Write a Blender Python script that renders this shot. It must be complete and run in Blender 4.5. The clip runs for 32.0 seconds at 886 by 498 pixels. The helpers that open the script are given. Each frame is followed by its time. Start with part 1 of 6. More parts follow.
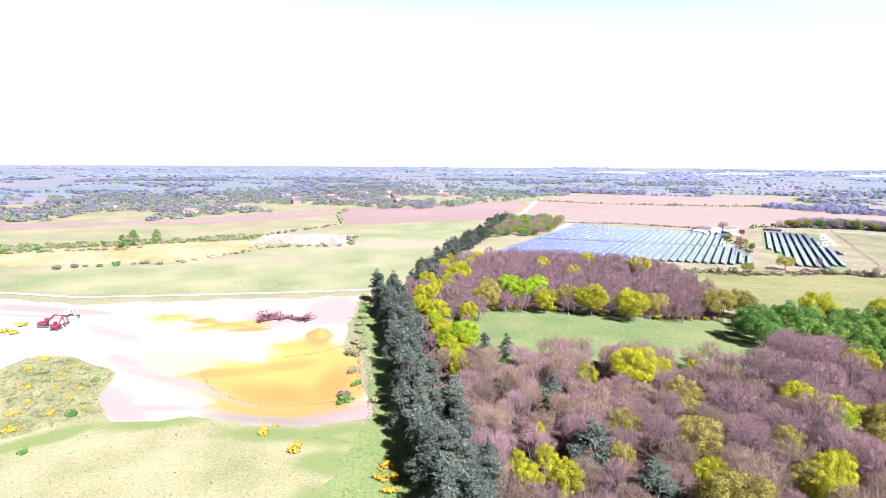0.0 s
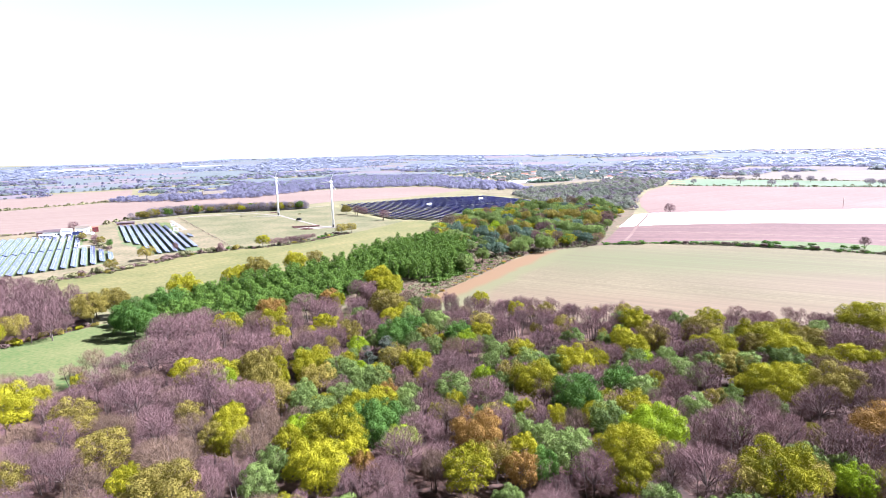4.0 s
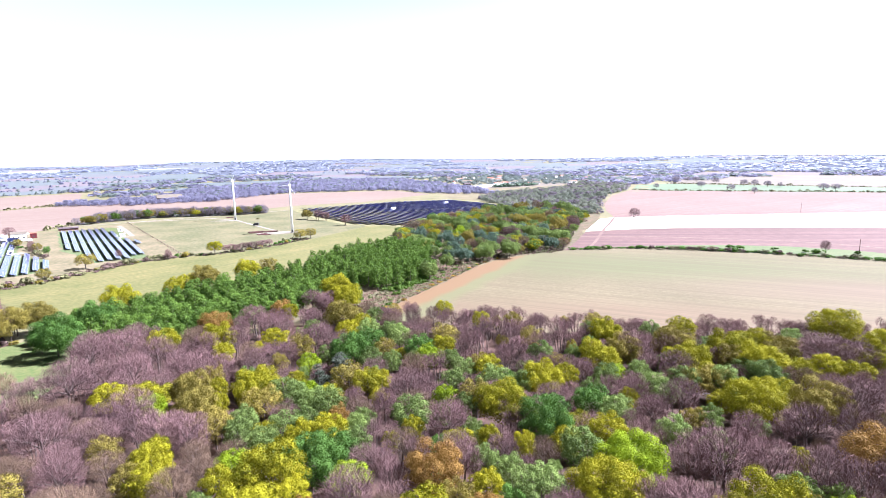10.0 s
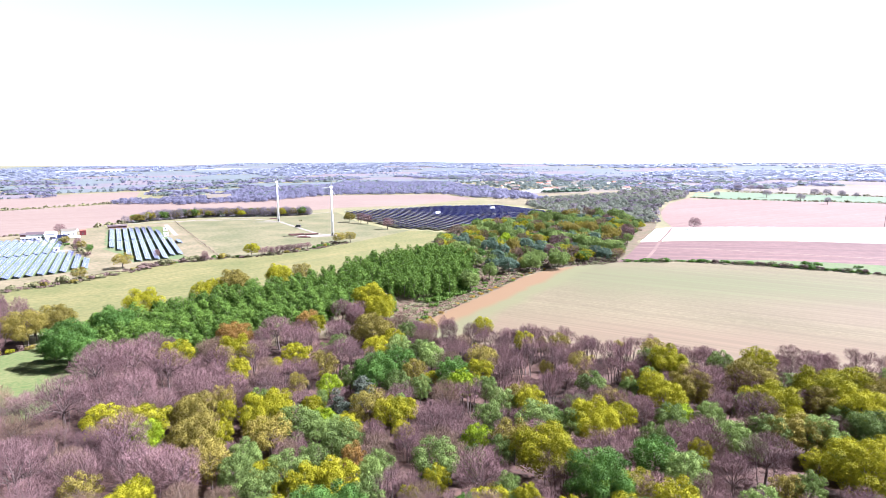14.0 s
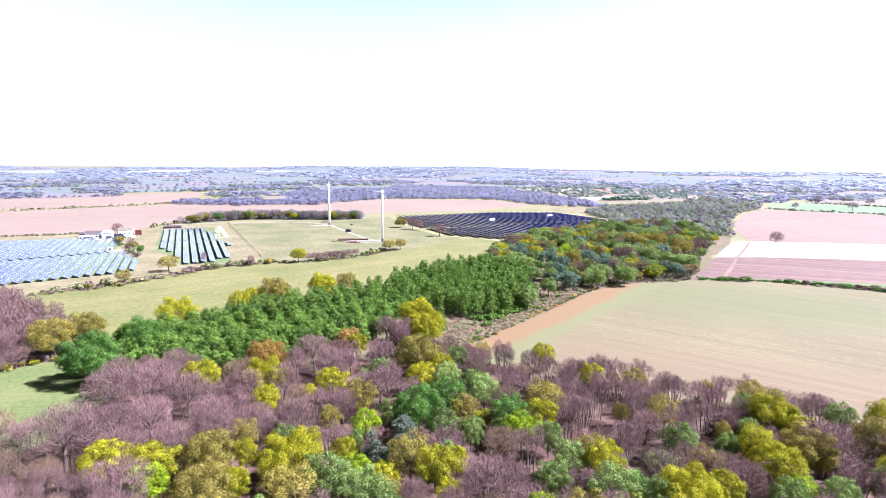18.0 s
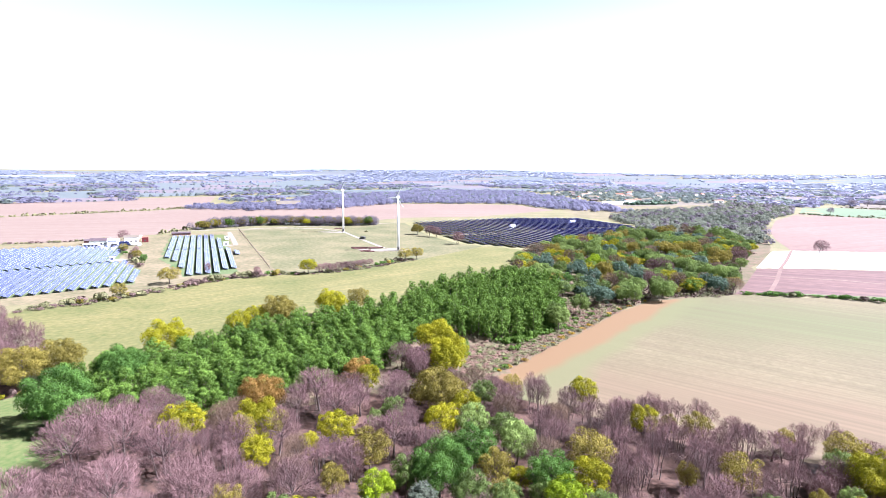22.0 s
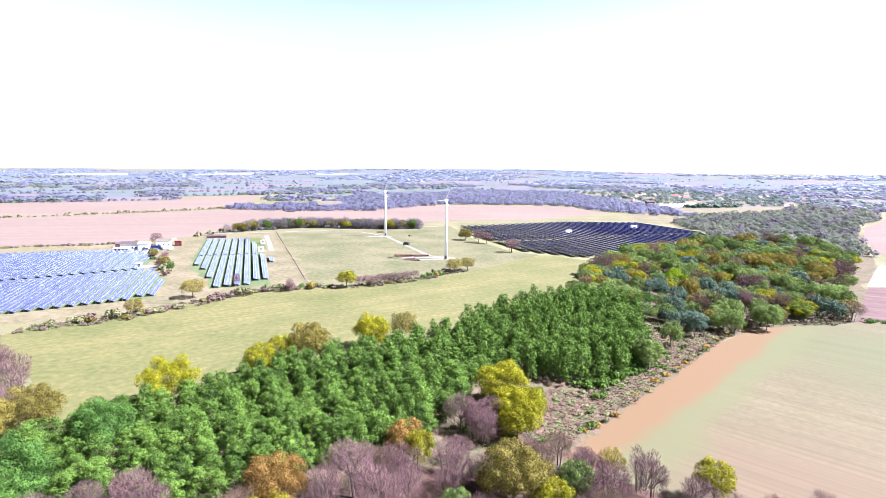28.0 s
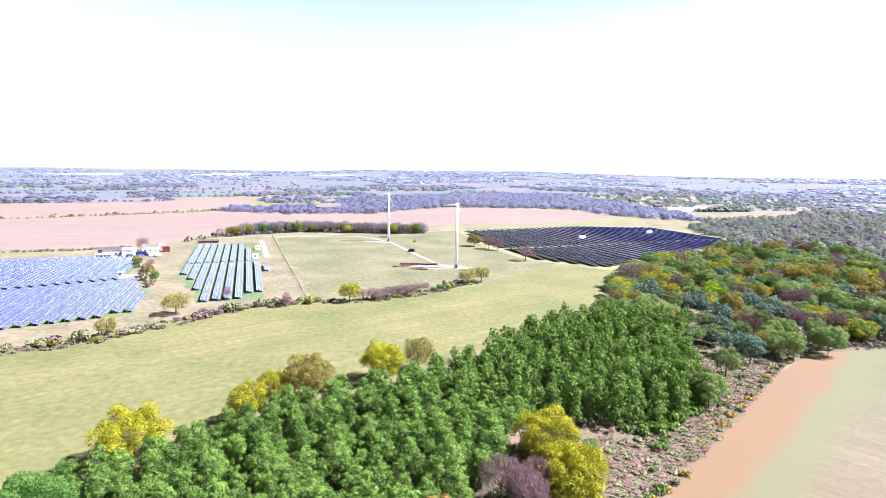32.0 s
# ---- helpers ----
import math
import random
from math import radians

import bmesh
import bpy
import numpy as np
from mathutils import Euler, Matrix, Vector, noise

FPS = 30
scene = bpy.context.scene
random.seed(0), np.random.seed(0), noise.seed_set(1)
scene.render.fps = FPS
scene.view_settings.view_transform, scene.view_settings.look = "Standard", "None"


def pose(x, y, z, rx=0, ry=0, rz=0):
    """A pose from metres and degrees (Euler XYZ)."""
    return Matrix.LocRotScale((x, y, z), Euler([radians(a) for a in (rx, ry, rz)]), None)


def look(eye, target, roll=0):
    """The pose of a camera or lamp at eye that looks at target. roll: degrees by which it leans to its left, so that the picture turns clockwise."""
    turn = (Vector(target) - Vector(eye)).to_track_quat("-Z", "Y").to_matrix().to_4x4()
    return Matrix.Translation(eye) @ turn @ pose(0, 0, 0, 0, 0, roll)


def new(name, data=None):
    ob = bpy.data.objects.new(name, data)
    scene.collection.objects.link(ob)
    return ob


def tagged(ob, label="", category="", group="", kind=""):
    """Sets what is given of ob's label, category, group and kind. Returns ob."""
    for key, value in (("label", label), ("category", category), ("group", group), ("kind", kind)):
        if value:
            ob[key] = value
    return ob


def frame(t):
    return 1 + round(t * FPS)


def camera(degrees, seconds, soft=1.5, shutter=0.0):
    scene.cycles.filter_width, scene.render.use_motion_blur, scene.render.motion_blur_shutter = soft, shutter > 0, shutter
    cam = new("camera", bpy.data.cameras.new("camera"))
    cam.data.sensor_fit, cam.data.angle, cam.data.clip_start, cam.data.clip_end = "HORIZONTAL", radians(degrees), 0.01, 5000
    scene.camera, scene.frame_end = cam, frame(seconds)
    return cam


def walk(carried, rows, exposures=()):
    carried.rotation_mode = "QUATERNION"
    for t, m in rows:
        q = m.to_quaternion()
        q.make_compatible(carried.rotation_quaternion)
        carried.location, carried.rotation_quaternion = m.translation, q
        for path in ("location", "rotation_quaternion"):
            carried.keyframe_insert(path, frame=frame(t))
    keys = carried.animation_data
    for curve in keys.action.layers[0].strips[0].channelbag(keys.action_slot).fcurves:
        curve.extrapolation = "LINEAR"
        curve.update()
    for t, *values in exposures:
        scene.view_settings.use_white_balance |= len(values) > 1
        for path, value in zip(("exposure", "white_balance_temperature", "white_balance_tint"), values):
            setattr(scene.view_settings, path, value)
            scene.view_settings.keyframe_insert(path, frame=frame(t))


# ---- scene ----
cam = camera(77.6, 32.0, 0.42)
PATH = [
    (0, (-2.433, -134.083, 63.418), (-3.908, -132.77, 63.1), 0.6),
    (0.5, (-2.228, -134.221, 63.333), (-3.608, -132.812, 63.001), 1.0),
    (1, (-2.087, -134.26, 63.226), (-3.264, -132.677, 62.898), 0.4),
    (1.5, (-2.02, -134.091, 63.167), (-2.919, -132.334, 62.842), -0.3),
    (2, (-2.038, -133.827, 63.131), (-2.586, -131.932, 62.801), -0.9),
    (2.5, (-2.481, -133.48, 63.116), (-2.596, -131.513, 62.776), -1.3),
    (3, (-3.185, -133.334, 63.082), (-2.869, -131.391, 62.732), -1.7),
    (3.5, (-3.668, -133.327, 63.066), (-3.248, -131.403, 62.715), -1.4),
    (5.5, (-3.928, -133.385, 63.044), (-3.448, -131.474, 62.698), -1.1),
    (6, (-3.747, -133.126, 62.987), (-3.248, -131.221, 62.641), -1.1),
    (7, (-3.073, -131.505, 62.849), (-2.532, -129.611, 62.502), -1.1),
    (8, (-1.916, -128.796, 62.605), (-1.364, -126.904, 62.263), -0.9),
    (9, (-0.234, -125.25, 62.287), (0.317, -123.358, 61.946), -0.9),
    (10, (1.63, -121.077, 61.959), (2.183, -119.184, 61.624), -0.8),
    (11, (3.523, -116.831, 61.532), (4.08, -114.939, 61.201), -0.7),
    (12, (5.642, -112.525, 61.211), (6.202, -110.633, 60.883), -0.8),
    (12.5, (6.681, -110.121, 61.183), (7.243, -108.229, 60.857), -0.7),
    (13, (7.677, -107.525, 61.195), (8.232, -105.632, 60.87), -0.7),
    (13.5, (8.64, -104.874, 61.177), (9.113, -102.958, 60.855), -0.4),
    (14, (9.449, -102.175, 61.148), (9.838, -100.239, 60.828), -0.1),
    (14.5, (9.994, -99.432, 61.099), (10.383, -97.496, 60.78), -0.0),
    (16.5, (11.152, -88.178, 60.765), (11.511, -86.236, 60.454), 0.1),
    (17, (11.45, -85.253, 60.753), (11.737, -83.298, 60.444), 0.2),
    (17.5, (11.829, -82.249, 60.765), (12.042, -80.284, 60.458), 0.5),
    (18, (12.214, -79.231, 60.81), (12.417, -77.265, 60.506), 0.6),
    (19, (12.696, -73.219, 61.004), (12.903, -71.252, 60.704), 0.5),
    (20, (12.697, -67.053, 61.287), (12.895, -65.085, 60.989), 0.4),
    (20.5, (12.659, -63.937, 61.356), (12.82, -61.966, 61.058), 0.5),
    (21, (12.597, -60.751, 61.403), (12.742, -58.778, 61.106), 0.5),
    (22, (12.318, -54.267, 61.473), (12.464, -52.294, 61.18), 0.5),
    (23, (11.809, -47.747, 61.411), (11.96, -45.774, 61.123), 0.4),
    (24, (11.213, -40.921, 61.262), (11.366, -38.948, 60.975), 0.4),
    (25, (10.559, -34.015, 61.184), (10.706, -32.041, 60.899), 0.4),
    (25.5, (10.177, -30.535, 61.193), (10.286, -28.558, 60.906), 0.5),
    (27.5, (7.894, -16.506, 61.786), (7.891, -14.528, 61.489), 0.8),
    (28, (7.037, -12.919, 61.791), (7.037, -10.941, 61.494), 0.6),
    (30, (2.833, 1.696, 61.429), (2.836, 3.675, 61.134), 0.8),
    (32, (-0.794, 16.524, 61.41), (-0.785, 18.503, 61.119), 0.9),
]
walk(cam, [(t, look(eye, target, roll)) for t, eye, target, roll in PATH], exposures=[(0, 2.53, 5545, 21), (32, 2.53, 5545, 21)])

# ---- daylight ----
SUN_EL, SUN_AZ = radians(46), radians(96)
world = bpy.data.worlds.new("daylight")
scene.world = world
world.use_nodes = True
wn = world.node_tree.nodes
sky = wn.new("ShaderNodeTexSky")
sky.sky_type, sky.sun_disc = "NISHITA", False
sky.sun_elevation, sky.sun_rotation = SUN_EL, SUN_AZ
sky.dust_density, sky.air_density, sky.ozone_density = 2.0, 1.0, 1.0
wn["Background"].inputs["Strength"].default_value = 0.05
where_to = wn.new("ShaderNodeTexCoord")
parts = wn.new("ShaderNodeSeparateXYZ")
lift = wn.new("ShaderNodeMath")
lift.operation = "MAXIMUM"
lift.inputs[1].default_value = 0.12
joined = wn.new("ShaderNodeCombineXYZ")
wl = world.node_tree.links
wl.new(where_to.outputs["Generated"], parts.inputs[0])
wl.new(parts.outputs["Z"], lift.inputs[0])
for axis in "XY":
    wl.new(parts.outputs[axis], joined.inputs[axis])
wl.new(lift.outputs[0], joined.inputs["Z"])
wl.new(joined.outputs[0], sky.inputs["Vector"])
hazy = wn.new("ShaderNodeHueSaturation")
hazy.inputs["Hue"].default_value, hazy.inputs["Saturation"].default_value = 0.455, 0.45
# Sky kept bright low down and dimmed overhead, unseen, to cut fill light.
haze = wn.new("ShaderNodeMapRange")
haze.interpolation_type = "SMOOTHSTEP"
for key, v in (("From Min", 0.2), ("From Max", 0.46), ("To Min", 1.06), ("To Max", 0.08)):
    haze.inputs[key].default_value = v
wl.new(parts.outputs["Z"], haze.inputs["Value"])
wl.new(haze.outputs["Result"], hazy.inputs["Value"])
wl.new(sky.outputs[0], hazy.inputs["Color"])
wl.new(hazy.outputs[0], wn["Background"].inputs["Color"])
sun = new("sun", bpy.data.lights.new("sun", "SUN"))
sun.data.energy, sun.data.angle, sun.data.color = 5.0, radians(0.5), (1.0, 0.96, 0.9)
to_sun = Vector((math.sin(SUN_AZ) * math.cos(SUN_EL), math.cos(SUN_AZ) * math.cos(SUN_EL), math.sin(SUN_EL)))
sun.matrix_world = look(to_sun * 50, (0, 0, 0))

rng = np.random.default_rng(7)


# ---- materials ----
def material(name, a, b, rough=0.8, scale=1.0, fine=None, spread=0.0, island=0.0, bump=0.0, metal=0.0, through_light=0.0, world_space=True, spec=0.3):
    """Two colours mixed by noise at two scales (scale: the coarse features per metre), with a change from object to object or island to island."""
    m = bpy.data.materials.new(name)
    m.use_nodes = True
    n, l = m.node_tree.nodes, m.node_tree.links
    bsdf = n["Principled BSDF"]
    bsdf.inputs["Roughness"].default_value = rough
    bsdf.inputs["Metallic"].default_value = metal
    bsdf.inputs["Specular IOR Level"].default_value = spec
    where = n.new("ShaderNodeNewGeometry").outputs["Position"] if world_space else n.new("ShaderNodeTexCoord").outputs["Object"]
    coarse, grain = n.new("ShaderNodeTexNoise"), n.new("ShaderNodeTexNoise")
    coarse.inputs["Scale"].default_value, coarse.inputs["Detail"].default_value = scale, 4
    grain.inputs["Scale"].default_value, grain.inputs["Detail"].default_value = fine or scale * 14, 3
    for t in (coarse, grain):
        l.new(where, t.inputs["Vector"])
    add = n.new("ShaderNodeMath")
    add.operation = "ADD"
    l.new(coarse.outputs["Fac"], add.inputs[0])
    l.new(grain.outputs["Fac"], add.inputs[1])
    value = add.outputs[0]
    if spread or island:
        info = n.new("ShaderNodeObjectInfo").outputs["Random"] if spread else n.new("ShaderNodeNewGeometry").outputs["Random Per Island"]
        k = n.new("ShaderNodeMath")
        k.operation = "MULTIPLY_ADD"
        k.inputs[1].default_value = spread or island
        l.new(info, k.inputs[0])
        l.new(value, k.inputs[2])
        value = k.outputs[0]
        if spread and island:
            k2 = n.new("ShaderNodeMath")
            k2.operation = "MULTIPLY_ADD"
            k2.inputs[1].default_value = island
            l.new(n.new("ShaderNodeNewGeometry").outputs["Random Per Island"], k2.inputs[0])
            l.new(value, k2.inputs[2])
            value = k2.outputs[0]
    span = n.new("ShaderNodeMapRange")
    span.inputs["From Min"].default_value, span.inputs["From Max"].default_value = 0.72, 1.28 + spread + island
    l.new(value, span.inputs["Value"])
    mix = n.new("ShaderNodeMix")
    mix.data_type = "RGBA"
    mix.inputs["A"].default_value, mix.inputs["B"].default_value = (*a, 1), (*b, 1)
    l.new(span.outputs["Result"], mix.inputs["Factor"])
    l.new(mix.outputs["Result"], bsdf.inputs["Base Color"])
    if bump:
        bp = n.new("ShaderNodeBump")
        bp.inputs["Strength"].default_value, bp.inputs["Distance"].default_value = bump, 0.3
        l.new(grain.outputs["Fac"], bp.inputs["Height"])
        l.new(bp.outputs["Normal"], bsdf.inputs["Normal"])
    if through_light:
        tr = n.new("ShaderNodeBsdfTranslucent")
        l.new(mix.outputs["Result"], tr.inputs["Color"])
        ms = n.new("ShaderNodeMixShader")
        ms.inputs[0].default_value = through_light
        l.new(bsdf.outputs[0], ms.inputs[1])
        l.new(tr.outputs[0], ms.inputs[2])
        l.new(ms.outputs[0], n["Material Output"].inputs["Surface"])
    return m


def striped(m, angle, period, dark, amount=0.5):
    """Adds drill rows or tramlines to a field's material: long uneven streaks along the ground, angle in degrees of their run."""
    n, l = m.node_tree.nodes, m.node_tree.links
    bsdf = n["Principled BSDF"]
    old = bsdf.inputs["Base Color"].links[0].from_socket
    place = n.new("ShaderNodeNewGeometry").outputs["Position"]
    for wide, share in ((period, 1.0), (period * 5, 0.7)):
        rot, streak, span = n.new("ShaderNodeMapping"), n.new("ShaderNodeTexNoise"), n.new("ShaderNodeMapRange")
        rot.vector_type = "TEXTURE"
        rot.inputs["Rotation"].default_value[2] = radians(angle)
        rot.inputs["Scale"].default_value = (wide * 140, wide, 500)
        l.new(place, rot.inputs["Vector"])
        streak.inputs["Scale"].default_value, streak.inputs["Detail"].default_value, streak.inputs["Distortion"].default_value = 1.0, 2, 0.0
        l.new(rot.outputs[0], streak.inputs["Vector"])
        span.inputs["From Min"].default_value, span.inputs["From Max"].default_value, span.inputs["To Max"].default_value = 0.42, 0.68, amount * share
        l.new(streak.outputs["Fac"], span.inputs["Value"])
        mix = n.new("ShaderNodeMix")
        mix.data_type = "RGBA"
        l.new(span.outputs["Result"], mix.inputs["Factor"])
        l.new(old, mix.inputs["A"])
        mix.inputs["B"].default_value = (*dark, 1)
        old = mix.outputs["Result"]
    l.new(old, bsdf.inputs["Base Color"])
    return m


PASTURE = material("bleached_pasture", (0.068, 0.088, 0.028), (0.162, 0.148, 0.080), 0.9, 0.03, 1.0, bump=0.3)
GRASS = material("rough_grass", (0.0851, 0.0878, 0.0376), (0.16, 0.135, 0.0779), 0.9, 0.03, 1.0, bump=0.3)
MEADOW = striped(material("meadow_grass", (0.062, 0.072, 0.019), (0.149, 0.124, 0.050), 0.9, 0.03, 0.45, bump=0.3), 37, 1.6, (0.070, 0.076, 0.026), 0.45)
CLEARING = material("clearing_grass", (0.040, 0.072, 0.016), (0.100, 0.104, 0.039), 0.9, 0.05, 0.8, bump=0.2)
SOLARGRASS = material("shaded_green_grass", (0.0502, 0.0851, 0.0301), (0.1, 0.11, 0.0502), 0.9, 0.06, 0.9, bump=0.2)
DRY = material("dry_grass", (0.092, 0.092, 0.036), (0.185, 0.165, 0.086), 0.9, 0.06, 1.8, bump=0.6)
LITTER = material("leaf_litter", (0.016, 0.0095, 0.0075), (0.088, 0.048, 0.036), 0.9, 0.08, 0.9, bump=0.4)
SOIL = striped(material("pink_plough_soil", (0.122, 0.079, 0.068), (0.162, 0.112, 0.097), 0.9, 0.008, 0.15), 20, 2.0, (0.104, 0.064, 0.056), 0.5)
SOIL_PALE = striped(material("pale_pink_soil", (0.132, 0.094, 0.078), (0.166, 0.128, 0.105), 0.9, 0.008, 0.15), 12, 2.4, (0.116, 0.078, 0.065), 0.6)
SOIL_B = striped(material("red_brown_soil", (0.1, 0.0577, 0.0527), (0.145, 0.0878, 0.0792), 0.9, 0.01, 0.2), -28, 1.6, (0.0552, 0.0326, 0.0341), 0.6)
SOIL_C = material("pale_drilled_soil", (0.087, 0.074, 0.040), (0.128, 0.105, 0.061), 0.9, 0.015, 0.6)


def edge_crop(m, point, normal, soil, green):
    """Lets a field's cover change with the distance from one edge: bare soil, then thin green crop, then the field itself."""
    n, l = m.node_tree.nodes, m.node_tree.links
    bsdf = n["Principled BSDF"]
    old = bsdf.inputs["Base Color"].links[0].from_socket
    place = n.new("ShaderNodeNewGeometry").outputs["Position"]
    off, dot, wob, add = n.new("ShaderNodeVectorMath"), n.new("ShaderNodeVectorMath"), n.new("ShaderNodeTexNoise"), n.new("ShaderNodeMath")
    off.operation, dot.operation, add.operation = "SUBTRACT", "DOT_PRODUCT", "MULTIPLY_ADD"
    off.inputs[1].default_value, dot.inputs[1].default_value = (*point, 0), (*normal, 0)
    wob.inputs["Scale"].default_value, wob.inputs["Detail"].default_value = 0.035, 5
    l.new(place, off.inputs[0])
    l.new(off.outputs[0], dot.inputs[0])
    l.new(place, wob.inputs["Vector"])
    l.new(wob.outputs["Fac"], add.inputs[0])
    add.inputs[1].default_value = 15
    l.new(dot.outputs["Value"], add.inputs[2])
    for (lo, hi), colour in (((33, 26), green), ((21, 16.5), soil)):
        span, mix = n.new("ShaderNodeMapRange"), n.new("ShaderNodeMix")
        mix.data_type = "RGBA"
        span.inputs["From Min"].default_value, span.inputs["From Max"].default_value, span.inputs["To Max"].default_value = lo, hi, 0.84
        l.new(add.outputs[0], span.inputs["Value"])
        l.new(span.outputs["Result"], mix.inputs["Factor"])
        l.new(old, mix.inputs["A"])
        mix.inputs["B"].default_value = (*colour, 1)
        old = mix.outputs["Result"]
    l.new(old, bsdf.inputs["Base Color"])
    return m


CROP = material("bright_green_crop", (0.07, 0.106, 0.0602), (0.1, 0.131, 0.0805), 0.9, 0.01, 0.2)
# Far field colours are paled and blued to carry aerial haze.
FARGRASS = material("hazed_far_pasture", (0.080, 0.087, 0.096), (0.094, 0.100, 0.109), 0.9, 0.004, 0.05)
FARSOIL = material("hazed_far_soil", (0.101, 0.084, 0.096), (0.118, 0.099, 0.112), 0.9, 0.004, 0.05)
FARCROP = material("hazed_far_crop", (0.073, 0.088, 0.094), (0.088, 0.102, 0.107), 0.9, 0.004, 0.05)
FLEECE = material("white_crop_fleece", (0.75, 0.75, 0.77), (0.85, 0.85, 0.86), 0.6, 0.05, 0.5)
PALESOIL = material("pale_bare_soil", (0.1, 0.0851, 0.07), (0.138, 0.118, 0.095), 0.9, 0.02, 0.3)
PITSAND = material("streaked_quarry_sand", (0.271, 0.246, 0.22), (0.191, 0.148, 0.103), 0.9, 0.022, 0.35, bump=0.4)


def blotches(m, spots, warp=0.55):
    """Lays soft-edged, uneven stains of other sand over a material: x, y, half length, half width, turn in degrees, colour, softness."""
    n, l = m.node_tree.nodes, m.node_tree.links
    bsdf = n["Principled BSDF"]
    old = bsdf.inputs["Base Color"].links[0].from_socket
    place = n.new("ShaderNodeNewGeometry").outputs["Position"]
    wob = n.new("ShaderNodeTexNoise")
    wob.inputs["Scale"].default_value, wob.inputs["Detail"].default_value = 0.07, 5
    l.new(place, wob.inputs["Vector"])
    shift = n.new("ShaderNodeMath")
    shift.operation = "MULTIPLY_ADD"
    shift.inputs[1].default_value, shift.inputs[2].default_value = warp * 2, -warp
    l.new(wob.outputs["Fac"], shift.inputs[0])
    for x, y, rx, ry, turn, colour, soft in spots:
        fit, size, add, span, mix = n.new("ShaderNodeMapping"), n.new("ShaderNodeVectorMath"), n.new("ShaderNodeMath"), n.new("ShaderNodeMapRange"), n.new("ShaderNodeMix")
        fit.vector_type = "TEXTURE"
        fit.inputs["Location"].default_value = (x, y, 0)
        fit.inputs["Rotation"].default_value = (0, 0, radians(turn))
        fit.inputs["Scale"].default_value = (rx, ry, 500)
        size.operation, add.operation, mix.data_type = "LENGTH", "ADD", "RGBA"
        span.interpolation_type = "SMOOTHSTEP"
        span.inputs["From Min"].default_value, span.inputs["From Max"].default_value = 1 + soft, 1 - soft
        l.new(place, fit.inputs["Vector"])
        l.new(fit.outputs[0], size.inputs[0])
        l.new(size.outputs["Value"], add.inputs[0])
        l.new(shift.outputs[0], add.inputs[1])
        l.new(add.outputs[0], span.inputs["Value"])
        l.new(span.outputs["Result"], mix.inputs["Factor"])
        l.new(old, mix.inputs["A"])
        mix.inputs["B"].default_value = (*colour, 1)
        old = mix.outputs["Result"]
    l.new(old, bsdf.inputs["Base Color"])
    return m


OCHRE_TONE, ORANGE_TONE, CREAM_TONE, PINK_TONE, GREY_TONE = (0.22, 0.128, 0.0291), (0.195, 0.098, 0.022), (0.22, 0.178, 0.1), (0.17, 0.125, 0.106), (0.135, 0.113, 0.095)
blotches(PITSAND, [
    (-175, -84, 26, 14, 20, CREAM_TONE, 0.5), (-206, -16, 24, 16, -36, PINK_TONE, 0.5), (-212, -42, 16, 12, 0, PINK_TONE, 0.5), (-118, -68, 9, 26, -38, PINK_TONE, 0.4), (-162, -108, 20, 5, 10, PINK_TONE, 0.4),
    (-148, -65, 29, 25, 30, OCHRE_TONE, 0.18), (-166, -48, 16, 14, 20, OCHRE_TONE, 0.4), (-148, -70, 13, 7, 35, ORANGE_TONE, 0.6), (-142, -54, 10, 5, -40, ORANGE_TONE, 0.5), (-178, -38, 10, 5, -30, ORANGE_TONE, 0.35), (-164, -58, 9, 3, 60, ORANGE_TONE, 0.5)])
blotches(PITSAND, [
    (-237, -72, 14, 8, 50, CREAM_TONE, 0.3), (-237, -72, 8, 5, 50, OCHRE_TONE, 0.5), (-213, -58, 16, 5, 70, OCHRE_TONE, 0.35), (-222, -63, 9, 4, 30, ORANGE_TONE, 0.4), (-203, -55, 8, 2.5, 60, ORANGE_TONE, 0.5),
    (-152, -101, 16, 2.2, 48, PINK_TONE, 0.5), (-170, -92, 24, 3, 25, PINK_TONE, 0.7), (-196, -98, 20, 4, 15, PINK_TONE, 0.7), (-128, -82, 16, 3, 42, GREY_TONE, 0.6), (-168, -76, 3, 14, -10, ORANGE_TONE, 0.7), (-230, -95, 26, 5, 20, PINK_TONE, 0.8), (-275, -108, 24, 1.6, 42, GREY_TONE, 0.5), (-268, -112, 24, 1.4, 40, GREY_TONE, 0.5), (-285, -114, 26, 5, 35, GREY_TONE, 0.5), (-268, -98, 20, 3, 40, GREY_TONE, 0.5)])
SAND = material("white_sand", (0.095, 0.08, 0.05), (0.235, 0.208, 0.172), 0.9, 0.05, 0.3, bump=0.3)
blotches(SOIL_C, [(150, 66, 150, 26, -28, (0.118, 0.084, 0.053), 0.8), (205, 172, 130, 36, -30, (0.086, 0.090, 0.041), 0.9), (300, 60, 90, 25, -28, (0.114, 0.084, 0.056), 0.8)], 0.5)
striped(SOIL_C, -42, 1.5, (0.072, 0.057, 0.033), 0.45)
edge_crop(SOIL_C, (40, 116), (0.72, -0.694), (0.122, 0.069, 0.034), (0.091, 0.0905, 0.042))
blotches(PASTURE, [(-330, 120, 110, 22, 56, (0.150, 0.130, 0.082), 0.7), (-345, -10, 60, 14, 62, (0.142, 0.126, 0.074), 0.8)], 0.6)
LUSH_TONE = (0.084, 0.102, 0.029)
